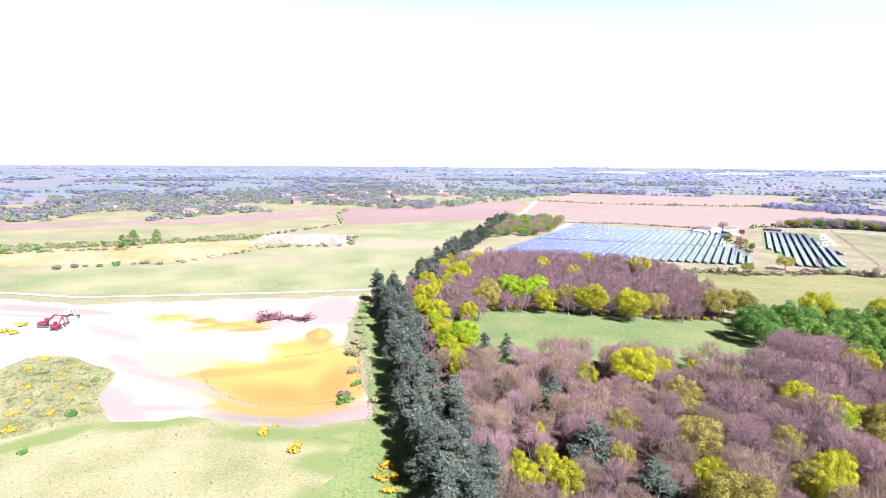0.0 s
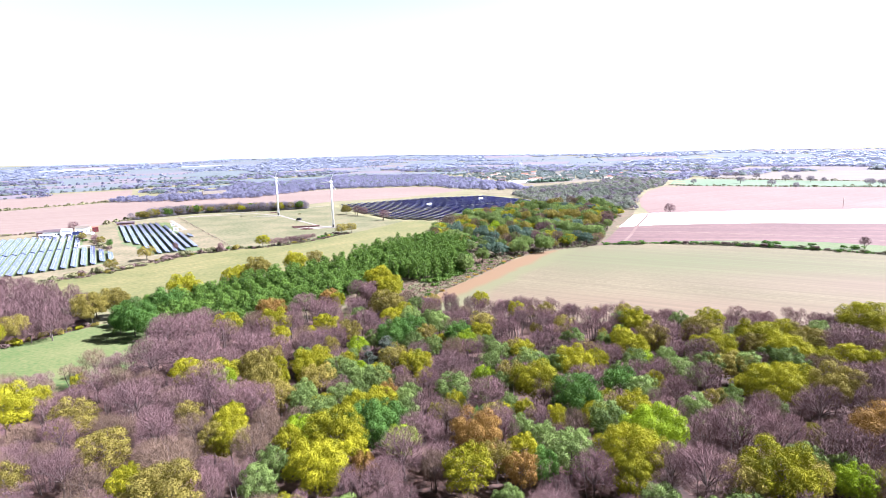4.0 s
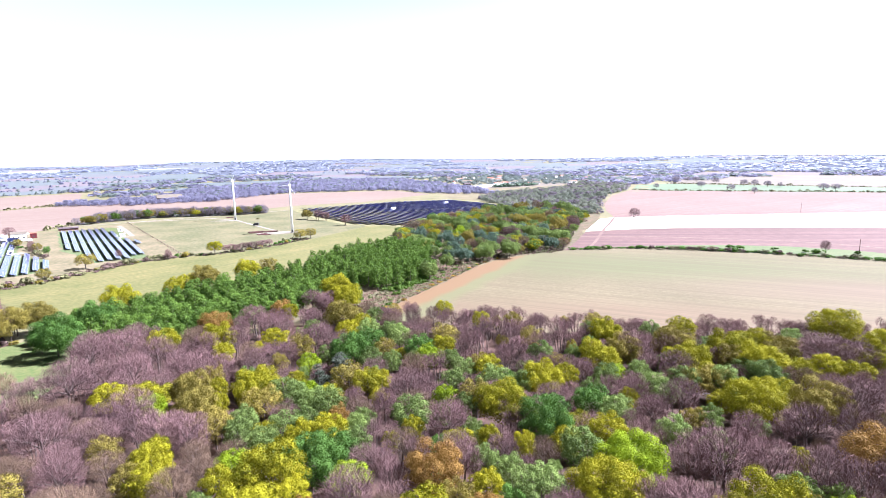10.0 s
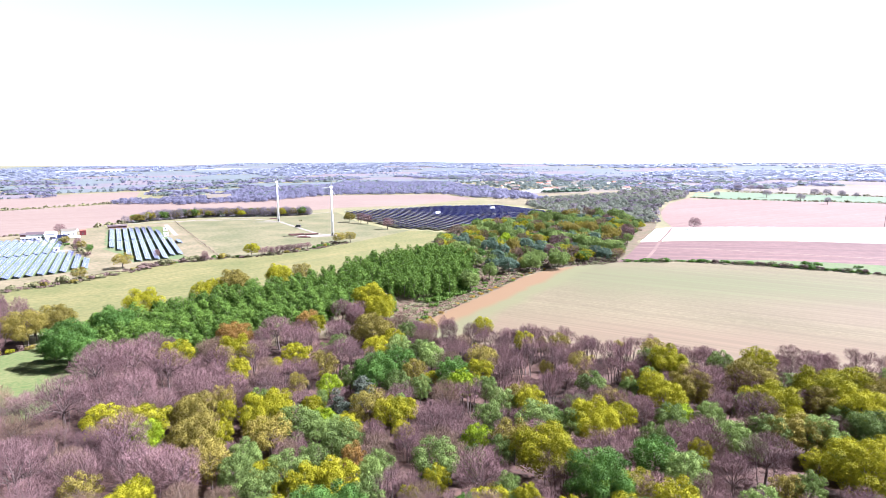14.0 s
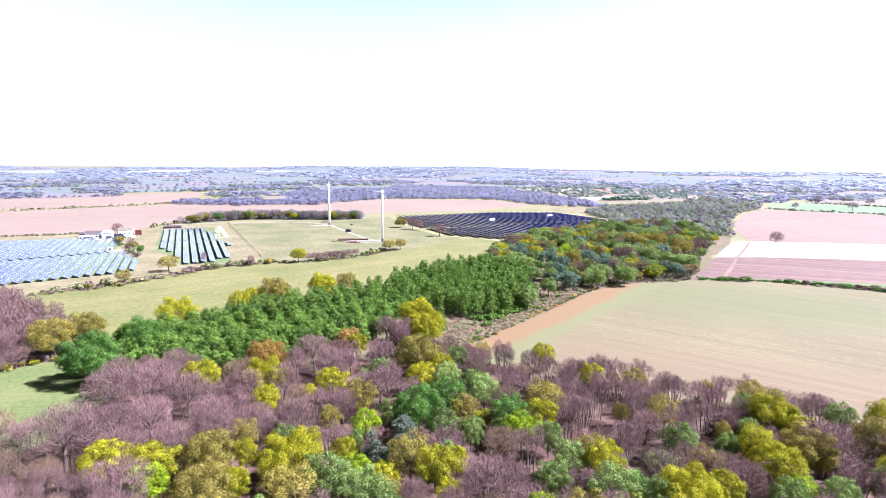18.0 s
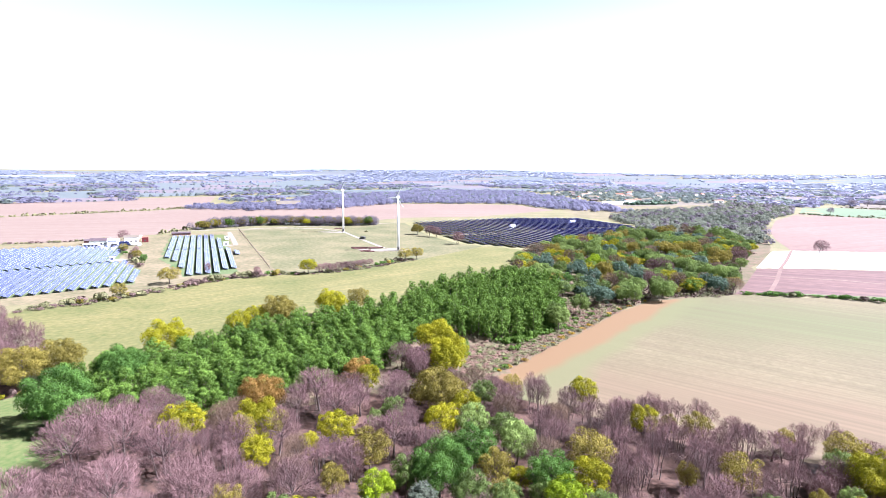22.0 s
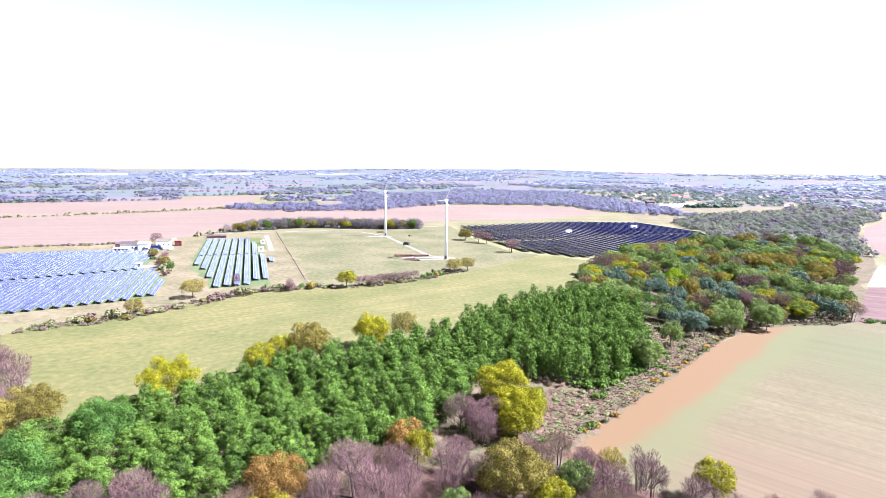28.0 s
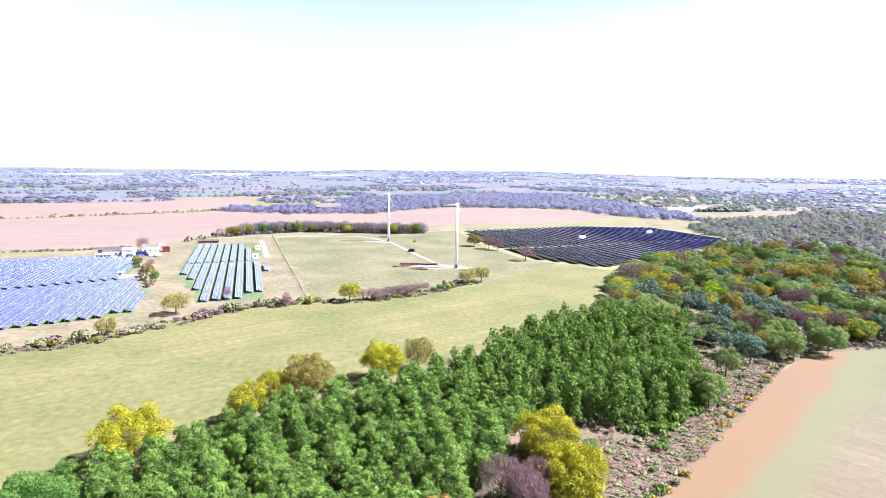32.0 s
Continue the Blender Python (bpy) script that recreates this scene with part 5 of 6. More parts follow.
for kind, x, y, radius in (("y", -42, 263, 5.8), ("w", -68, 252, 2.6), ("o", -119, 206, 4.0), ("o", 14, 305, 5.6), ("o", 22, 312, 5.0), ("o", -109, 237, 6.0), ("o", -160, 313, 3.6), ("o", -184, 346, 3.2), ("G", -150, 300, 2.6),
                           ("w", 57, 384, 6.0), ("w", 333, 344, 7.0), ("o", 26, 450, 6.4), ("w", 36, 436, 6.4), ("w", 42, 430, 5.4), ("f", 709, 682, 8.5), ("f", 688, 593, 8.0), ("f", 681, 540, 6.0), ("f", 633, 704, 6.0), ("f", 820, 701, 9.0), ("f", 834, 690, 8.0),
                           ("f", 828, 656, 8.0), ("f", 833, 635, 5.0), ("f", 818, 541, 9.5), ("f", 828, 530, 8.0), ("f", 813, 875, 9.5), ("f", 830, 862, 9.0), ("f", 846, 852, 9.0), ("f", 833, 784, 9.0), ("w", -212, 404, 5.5), ("w", -98, 262, 2.5), ("w", 351, 157, 4.0)):
    plant(kind, x, y, radius, 0.9, "field trees")
for x, y, radius, kind in ((-36, 266, 3.6, "w"), (-32, 268, 4.0, "w"), (-29, 267, 3.8, "w"), (-25, 271, 4.2, "w"), (-22, 274, 3.9, "w"), (-19, 276, 4.1, "w"), (-15, 279, 3.8, "w"), (-12, 283, 3.6, "w"), (-8, 286, 3.0, "w"), (-4, 289, 2.0, "G"), (0, 293, 2.2, "G"), (5, 297, 2.2, "G"), (-64, 262, 2.2, "G"), (-72, 256, 2.0, "w"), (-80, 252, 2.4, "w"),
                           (-92, 243, 2.4, "w"), (-110, 214, 2.4, "w"), (-114, 208, 2.2, "w"), (-133, 195, 2.2, "h"), (-142, 189, 2.4, "h"), (-172, 330, 2.4, "h"), (-168, 322, 2.4, "h"), (-154, 306, 2.4, "h"), (-190, 356, 3.2, "h"), (-186, 350, 2.6, "w"), (-175, 344, 3.0, "w"), (-170, 330, 3.2, "w"), (-163, 312, 3.0, "w"), (-157, 304, 3.2, "h"), (-147, 288, 2.6, "w"), (-151, 296, 2.6, "h"), (-180, 338, 2.2, "G"), (-194, 364, 2.2, "h"), (-22, 470, 1.6, "h")):
    if kind == "w" and radius > 2.9:
        plant("w", x, y, radius, 0.6, "bare thickets in the hedge")
    else:
        bush(kind, x, y, radius, 1.1)
for x, y in along([(203, 234), (241, 226), (275, 208), (301, 186), (325, 162), (357, 129), (440, 62)], 2.0, 2.2):
    bush(str(rng.choice(list("hGGhw"))), x, y, 1.3 + 2.2 * rng.random() ** 2, 0.9, "field hedge")
for x, y, radius in ((364, 145, 2.6), (307, 193, 3.4), (313, 190, 3.2), (345, 157, 3.6), (330, 178, 2.4), (341, 164, 2.4)):
    bush("G", x, y, radius, 0.9, "field hedge")
for x, y in along([(-430, 371), (-345, 346), (-300, 386), (-256, 400), (-226, 420)], 3.5, 3):
    bush(str(rng.choice(list("hhw"))), x, y, rng.uniform(1.2, 2.2), 0.9, "field hedge")
for x, y in along([(44, 122), (60, 140), (89, 171), (118, 202), (142, 222)], 5.2, 2.0):
    bush(str(rng.choice(list("ccchh"))), x, y, rng.uniform(0.8, 1.6), 0.9, "gorse along the field")
for x, y in along([(-164, 26), (-156, 42), (-150, 50), (-122, 67), (-102, 84), (-88, 96)], 2.6, 4.0):
    bush(str(rng.choice(list("oohwwy"))), x, y, rng.uniform(1.3, 2.6), 1.1, "bushes round the clearing")
SCRUB = [(8, 112), (34, 112), (59, 138), (90, 171), (119, 202), (142, 221), (150, 232), (118, 216), (96, 216), (86, 200), (76, 172), (62, 155), (50, 148), (28, 148), (15, 134)]


def scrub(name, poly, gap, lo, hi, mat, label, n=110, flat=1.0):
    """Low bushes too many to count, as one piece of stuff."""
    shapes = [bush_quads(np.random.default_rng(40 + k), n, size=0.55) for k in range(5)]
    out = []
    for x, y in scatter(poly, gap, (), 0.4):
        s = rng.uniform(lo, hi) / 1.6
        out.append(shapes[int(rng.integers(5))] * [s, s, s * flat * rng.uniform(0.6, 1.1)] + [x, y, gz(x, y)])
    ob = new(name, quads_mesh(name, np.concatenate(out), mat))
    return tagged(ob, label, "scrub", kind="stuff")


scrub("heath_scrub", SCRUB, 2.7, 0.8, 1.9, HEDGE, "olive low scrub on the bank", 70, 0.55)
scrub("bracken", SCRUB, 2.5, 0.8, 1.9, BRACKEN, "flattened russet bracken on the bank", 70, 0.4)
scrub("green_scrub", SCRUB, 9, 0.8, 2.2, LEAF["b"], "dark green low bushes on the bank")
scrub("birch_skirt", [(52, 148), (64, 155), (77, 168), (87, 190), (93, 215), (88, 214), (82, 192), (72, 172), (60, 160), (50, 154)], 2.4, 1.4, 2.8, LEAF["b"], "low green growth along the foot of the birches", 110, 1.2)
for poly, where, gap in ((VALLEY_WOOD, "under the valley wood", 8.8), ([(112, 206), (150, 226), (192, 228), (246, 304), (228, 306), (180, 250), (130, 230)], "at the edge of the drilled field", 3.4)):
    scrub("heath_scrub", poly, gap, 0.6, 2.0, HEDGE, "olive low scrub " + where, 60)
    scrub("bare_scrub", poly, gap, 0.6, 2.0, BRAMBLE, "purple-brown leafless scrub " + where, 60)
scrub("bank_scrub", [(-205, -129), (-215, -119), (-208, -112), (-186, -103), (-172, -110), (-158, -112), (-156, -132), (-205, -135)], 2.6, 0.4, 1.1, HEDGE, "olive heather and low scrub on the gorse bank", 50, 0.7)
for x, y, radius in ((-108, -83, 2.0), (-120, -85, 1.7), (-122, -81, 0.9), (-159, -129, 1.8), (-169, -128, 1.5), (-164, -121, 1.3), (-212, -117, 1.6), (-205, -122, 1.3), (-194, -115, 1.2), (-178, -113, 1.1), (-184, -118, 0.9), (-172, -116, 0.9), (-188, -124, 1.3), (-176, -125, 1.1),
                     (-249, -123, 2.2), (-259, -119, 2.0), (-254, -125, 2.0), (-89, -72, 1.8), (-85, -74, 1.9), (-86, -76, 1.6), (-81, -77, 1.7), (-199, -110, 1.0), (-163, -114, 0.8)):
    bush("c", x, y, radius, 0.7, "gorse by the quarry")
for x, y, radius, kind in ((-127, -59, 2.6, "G"), (-130, -57, 2.2, "w"), (-153, -38, 3.0, "h"), (-156, -34, 2.6, "h"), (-162, -32, 2.4, "h"), (-187, -14, 2.4, "h"), (-181, -19, 2.0, "h"), (-126, -61, 1.6, "G"), (-160, -117, 1.6, "G"), (-182, -108, 1.3, "G"), (-198, -119, 1.5, "h"), (-190, -119, 1.2, "h"), (-174, -120, 1.4, "h"), (-166, -114, 1.2, "h"), (-206, -114, 1.2, "h"), (-145, -128, 1.2, "G"), (-118, -55, 1.8, "h"), (-134, -50, 1.8, "G"), (-195, -7, 2.2, "G"), (-205, 0, 2.2, "h"), (-142, -46, 2.0, "h"), (-172, -24, 2.2, "h")):
    bush(kind, x, y, radius, 0.8, "bushes by the quarry")
for x, y, radius, kind in ((-444, -40, 9.0, "b"), (-452, -22, 7.0, "b"), (-438, -48, 6.0, "b")):
    plant(kind, x, y, radius * 0.55, 0.9, "trees of the far workings")
for line, gap in (([(-460, -120), (-430, -42), (-455, -50), (-470, -115)], 5), ([(-380, 30), (-352, 86), (-395, 112)], 7), ([(-352, -30), (-366, -50), (-378, -100)], 7), ([(-430, 38), (-446, 64), (-470, 150)], 7)):
    for x, y in along(line, gap, 8):
        bush(str(rng.choice(list("hhGw"))), x, y, rng.uniform(1.4, 3.2), 0.8, "scrub of the far workings")


scrub("workings_scrub", [(-470, -125), (-447, -45), (-423, 38), (-446, 60), (-470, -40), (-500, -125)], 6, 1.2, 3.0, HEDGE, "olive scrub along the far sand workings")
scrub("workings_green", [(-470, -125), (-447, -45), (-423, 38), (-446, 60), (-470, -40), (-500, -125)], 8, 1.2, 2.6, LEAF["G"], "green scrub along the far sand workings")
scrub("pasture_scrub", [(-350, -30), (-374, 28), (-352, 86), (-362, 92), (-388, 30), (-362, -34)], 7, 0.8, 2.0, HEDGE, "low scrub between pasture and sand workings")

hedge_poly = [(x - 2.5, y + 3.5) for x, y in HEDGE_LINE] + [(x + 2.5, y - 3.5) for x, y in HEDGE_LINE[::-1]]
scrub("hedge_bank", hedge_poly, 4.4, 0.5, 1.5, HEDGE, "olive low growth along the hedge bank")
scrub("hedge_bramble", hedge_poly, 4.4, 0.5, 1.8, BRAMBLE, "purple-brown bramble along the hedge bank")


def tufts(name, poly, gap, mat, label):
    """Tussocks of grass, each a few bent blades in a clump, as one piece of stuff."""
    r = np.random.default_rng(23)
    spots = scatter(poly, gap, (), 0.45)
    z = on_ground(spots[:, 0], spots[:, 1])
    k = 5
    base = np.repeat(np.stack([spots[:, 0], spots[:, 1], z], 1), k, 0)
    n = len(base)
    a, lean, tall = r.uniform(0, 6.28, n), r.uniform(0.1, 0.4, n), r.uniform(0.1, 0.34, n)
    out = np.stack([np.cos(a), np.sin(a), np.zeros(n)], 1)
    side = np.stack([-np.sin(a), np.cos(a), np.zeros(n)], 1) * r.uniform(0.08, 0.22, n)[:, None]
    top = base + out * lean[:, None] + np.array([0, 0, 1.0]) * tall[:, None]
    ob = new(name, quads_mesh(name, np.stack([base - side, base + side, top + side * 0.4, top - side * 0.4], 1), mat))
    return tagged(ob, label, "grass", kind="stuff")


tufts("dry_tussocks", [(-230, -150), (-200, -132), (-152, -112), (-140, -96), (-116, -77), (-108, -64), (-80, -76), (-46, -100), (-60, -140), (-150, -158)], 3.6, DRY, "bleached grass tussocks in front of the quarry")
tufts("verge_tussocks", [(-221, 9), (-189, -16), (-124, -53), (-109, -64), (-98, -77), (-74, -92), (-77, -73), (-112, -52), (-141, -36), (-185, -10)], 1.1, GREENSTRIP, "lush green tussocks along the pine belt")
tufts("bank_tussocks", [(-205, -129), (-217, -119), (-209, -111), (-185, -102), (-172, -109), (-157, -111), (-155, -133), (-205, -136)], 1.2, BANK, "olive grass tussocks on the gorse bank")
tufts("bracken_tussocks", SCRUB, 1.3, HEATH, "russet bracken and grass tussocks on the bank")


def clods(name, lines_, mat, label):
    """Crumbled lumps of sand along the broken edges of the quarry floor, as one piece of stuff."""
    r = np.random.default_rng(31)
    quads = []
    for line in lines_:
        for x, y in along(line, 0.42, 1.6):
            c, w = np.array([x, y, gz(x, y) + 0.1]), r.uniform(0.12, 0.42, 3) * [1, 1, 0.6]
            top = [c + w * [a, b, r.uniform(0.5, 1)] for a, b in ((-0.6, -0.6), (0.6, -0.6), (0.6, 0.6), (-0.6, 0.6))]
            low = [c + w * [a, b, -1] for a, b in ((-1, -1), (1, -1), (1, 1), (-1, 1))]
            quads.append(top)
            quads += [[low[k], low[(k + 1) % 4], top[(k + 1) % 4], top[k]] for k in range(4)]
    return tagged(new(name, quads_mesh(name, quads, mat)), label, "rubble", kind="stuff")


clods("sand_clods", [[(-172, -82), (-161, -84), (-153, -83), (-148, -80), (-142, -76), (-138, -73), (-133, -65), (-128, -58)], [(-248, -76), (-228, -68), (-212, -56), (-203, -51)], [(-169, -56), (-164, -47), (-162, -34), (-147, -41), (-130, -52)]], CLODS, "crumbled lumps of ochre sand along the quarry steps")

# ---- distant woods, fields and villages ----
def dome(r, n, size):
    """A low rounded crown of three or four lobes."""
    size = size * math.sqrt(18 / n)
    d = unit(r.normal(0, 1, (n, 3)))
    d[:, 2] = np.abs(d[:, 2])
    lobes = unit(r.normal(0, 1, (5, 3)) + [0, 0, 0.6])
    swell = 0.72 + 0.34 * np.max(np.clip(d @ lobes.T, 0, 1) ** 6, 1)
    return leaf_quads(r, d * swell[:, None] * r.uniform(0.9, 1.05, (n, 1)) * [1, 1, 1.1] + [0, 0, 0.35], d, size, 0.4)


def far_trees(name, spots, mat, label, leaves=18, category="woodland"):
    """Distant trees, each a dome of leaf sprays: x, y, radius."""
    shapes = [dome(np.random.default_rng(k), leaves, 0.85) for k in range(6)]
    out = []
    for x, y, radius in spots:
        q = shapes[int(rng.integers(6))] * [radius, radius, min(radius * 0.8, 4.6) * rng.uniform(0.7, 1.25)]
        out.append(q + [x, y, gz(x, y) - 0.3])
    ob = new(name, quads_mesh(name, np.concatenate(out), mat))
    return tagged(ob, label, category, kind="stuff")


def grove(name, poly, gap, lo, hi, mat, label, leaves=18, gaps=False):
    p = scatter(poly, gap, (), 0.35)
    if gaps:
        p = p[np.sin(p[:, 0] / 47 + 1.3 * np.sin(p[:, 1] / 61)) + np.sin(p[:, 1] / 39 + np.sin(p[:, 0] / 83)) > -0.75]
    return far_trees(name, [(x, y, rng.uniform(lo, hi)) for x, y in p], mat, label, leaves)


BELT = [(-192, 478), (-178, 512), (-131, 546), (-50, 540), (-14, 546), (-14, 532), (-50, 524), (-128, 530), (-170, 500)]
belt = scatter(BELT, 4.9, (), 0.3)
belt_kind = rng.choice(list("uuuuuuoooyn"), len(belt))
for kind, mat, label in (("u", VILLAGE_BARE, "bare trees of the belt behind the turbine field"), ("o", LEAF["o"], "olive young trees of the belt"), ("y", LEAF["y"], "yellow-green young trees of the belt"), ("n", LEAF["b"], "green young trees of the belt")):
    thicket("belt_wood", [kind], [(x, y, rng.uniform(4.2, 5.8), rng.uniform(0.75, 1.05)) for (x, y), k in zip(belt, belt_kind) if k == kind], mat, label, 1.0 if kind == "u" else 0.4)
# Undergrowth shares the belt trees' haze-lightened colours.
scrub("belt_undergrowth", BELT, 4.2, 1.8, 3.6, VILLAGE_BARE, "bare undergrowth along the foot of the belt, haze-coloured", 60)
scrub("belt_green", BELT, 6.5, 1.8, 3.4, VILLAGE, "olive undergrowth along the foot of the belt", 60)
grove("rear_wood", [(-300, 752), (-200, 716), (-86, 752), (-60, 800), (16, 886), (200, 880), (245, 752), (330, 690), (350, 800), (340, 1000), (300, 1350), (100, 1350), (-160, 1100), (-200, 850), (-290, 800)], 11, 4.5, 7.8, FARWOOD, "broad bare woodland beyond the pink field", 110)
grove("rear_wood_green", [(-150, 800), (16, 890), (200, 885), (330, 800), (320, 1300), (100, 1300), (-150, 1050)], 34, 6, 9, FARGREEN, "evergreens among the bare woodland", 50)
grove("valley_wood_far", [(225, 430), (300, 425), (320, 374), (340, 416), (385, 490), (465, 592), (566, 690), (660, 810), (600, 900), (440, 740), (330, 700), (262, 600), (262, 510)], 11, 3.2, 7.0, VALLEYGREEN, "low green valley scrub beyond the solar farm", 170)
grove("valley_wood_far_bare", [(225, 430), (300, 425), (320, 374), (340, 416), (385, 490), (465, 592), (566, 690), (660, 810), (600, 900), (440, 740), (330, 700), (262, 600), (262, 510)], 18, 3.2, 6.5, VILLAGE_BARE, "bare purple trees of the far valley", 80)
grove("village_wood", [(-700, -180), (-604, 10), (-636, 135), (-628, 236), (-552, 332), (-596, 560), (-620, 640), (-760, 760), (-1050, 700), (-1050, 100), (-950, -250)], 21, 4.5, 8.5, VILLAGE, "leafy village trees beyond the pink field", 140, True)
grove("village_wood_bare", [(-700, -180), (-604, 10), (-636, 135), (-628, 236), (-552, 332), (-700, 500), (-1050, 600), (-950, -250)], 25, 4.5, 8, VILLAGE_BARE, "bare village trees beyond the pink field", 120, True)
far_trees("far_hedge", [(x, y, rng.uniform(1.8, 3.4)) for line in ([(-566, 571), (-463, 608), (-355, 697), (-290, 765)], [(-600, 236), (-556, 196), (-470, 150)], [(-205, 452), (-190, 500), (-131, 556)], [(575, 690), (848, 482), (960, 404)], [(760, 836), (866, 696), (964, 564), (1104, 486)]) for x, y in along(line, 5.5, 2)], HEDGE, "dark hedges between the far fields", 24, "hedge")
grove("conifer_row", [(392, 856), (480, 880), (500, 900), (480, 905), (392, 872)], 8, 4, 6, LEAF["s"], "dark conifer screen beside the caravans", 40)
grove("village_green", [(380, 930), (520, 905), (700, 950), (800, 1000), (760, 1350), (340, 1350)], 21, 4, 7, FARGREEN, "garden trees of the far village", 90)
LANE = [(-318, 196), (-350, 226), (-372, 262), (-405, 318), (-372, 350), (-350, 345), (-318, 290), (-296, 240)]
lane = scatter(LANE, 6.6, (), 0.3)
lane_kind = rng.choice(list("uuoonnG"), len(lane))
for kind, mat, label in (("u", TWIG, "bare trees at the end of the pine belt"), ("o", LEAF["o"], "olive trees at the end of the pine belt"), ("n", LEAF["b"], "green trees at the end of the pine belt"), ("G", LEAF["G"], "deep green trees at the end of the pine belt")):
    thicket("lane_trees", [kind], [(x, y, rng.uniform(2.6, 4.6), rng.uniform(0.7, 0.95)) for (x, y), k in zip(lane, lane_kind) if k == kind], mat, label, 1.0 if kind == "u" else 0.4)

NEAR_KEEP = [(-720, -300), (-640, 640), (-660, 800), (-380, 1100), (-280, 880), (-180, 1120), (110, 1370), (530, 1420), (660, 1000), (680, 830), (780, 850), (1040, 1060), (1400, 950), (1520, 800), (1000, 300), (520, -100), (200, -300)]
cells = {"crop": [], "soil": [], "pale": [], "grass": []}
far_spots, far_green = [], []
for ring in range(15):
    r0 = 950 * 1.115 ** ring
    r1 = r0 * 1.115
    count = 34
    for k in range(count):
        a0 = radians(-112 + 190 * (k + 0.35 * math.sin(ring * 2.3)) / count)
        a1 = a0 + radians(190 / count)
        c = [(r * math.sin(a), r * math.cos(a)) for r, a in ((r0, a0), (r0, a1), (r1, a1), (r1, a0))]
        c = [(x + 30 * math.sin(x / 90 + y / 70), y + 30 * math.cos(x / 80 - y / 110)) for x, y in c]
        mx, my = sum(p[0] for p in c) / 4, sum(p[1] for p in c) / 4
        if r0 > 4500 or inside(NEAR_KEEP, np.array([mx]), np.array([my]))[0]:
            continue
        pick = rng.random()
        west = mx < -300
        if pick < (0.4 if west else 0.62):
            gap = 17 + r0 / 130
            for x, y in scatter(c, gap, (), 0.35):
                (far_green if rng.random() < 0.35 else far_spots).append((x, y, gap * rng.uniform(0.42, 0.62)))
        else:
            cells["crop" if pick < 0.74 else "soil" if pick < 0.80 else "pale" if pick < 0.88 else "grass"].append(c)
        gap = 10 + r0 / 160
        edges = [e for e in ((c[0], c[1]), (c[1], c[2])) if rng.random() < 0.55]
        for x, y in [q for e in edges for q in along(list(e), gap * 0.7, 5)]:
            if rng.random() < 0.85:
                (far_green if rng.random() < 0.4 else far_spots).append((x, y, rng.uniform(3, 5.5)))
for key, mat, label in (("crop", FARCROP, "distant crop fields, blued for haze"), ("soil", FARSOIL, "distant pink bare field"), ("pale", FARSOIL, "distant bare field, paled for haze"), ("grass", FARGRASS, "distant pasture")):
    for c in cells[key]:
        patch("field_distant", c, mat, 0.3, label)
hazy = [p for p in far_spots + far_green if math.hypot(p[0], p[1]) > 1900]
far_trees("hazy_woods", hazy, FARHAZE, "woods near the horizon, coloured pale blue-grey for haze", 8)
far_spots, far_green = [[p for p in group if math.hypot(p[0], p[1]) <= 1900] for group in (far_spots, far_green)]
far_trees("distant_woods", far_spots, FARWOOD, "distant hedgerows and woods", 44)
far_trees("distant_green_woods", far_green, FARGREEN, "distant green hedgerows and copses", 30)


# ---- turbine heads, buildings, machines and small things ----
def tube(bm, a, b, ra, rb, sides=8):
    a, b = Vector(a), Vector(b)
    m = Matrix.Translation((a + b) / 2) @ (b - a).to_track_quat("Z", "Y").to_matrix().to_4x4()
    bmesh.ops.create_cone(bm, cap_ends=True, segments=sides, radius1=ra, radius2=rb, depth=(b - a).length, matrix=m)
    return bm


def anchor(name, x, y, turn, label, category, group="", lift=0.0):
    ob = new(name)
    ob.location, ob.rotation_euler[2] = (x, y, gz(x, y) + lift), radians(turn)
    return tagged(ob, label, category, group)


def utility_pole(x, y, turn):
    base = anchor("utility_pole", x, y, turn, "weathered wooden utility pole with one crossarm", "utility pole", "utility poles")
    part("pole", tube(bmesh.new(), (0, 0, -0.5), (0, 0, 10.2), 0.2, 0.14, 10), LOG, base)
    part("crossarm", box(bmesh.new(), -1.3, 1.3, -0.22, -0.12, 9.6, 9.75, 0.01), LOG, base)
    for k in (-1.15, 0.0, 1.15):
        part("insulator", tube(bmesh.new(), (k, -0.17, 9.73), (k, -0.17, 10.0), 0.07, 0.04), ALU, base)


utility_pole(364, 144, 35)
utility_pole(511, 315, 35)

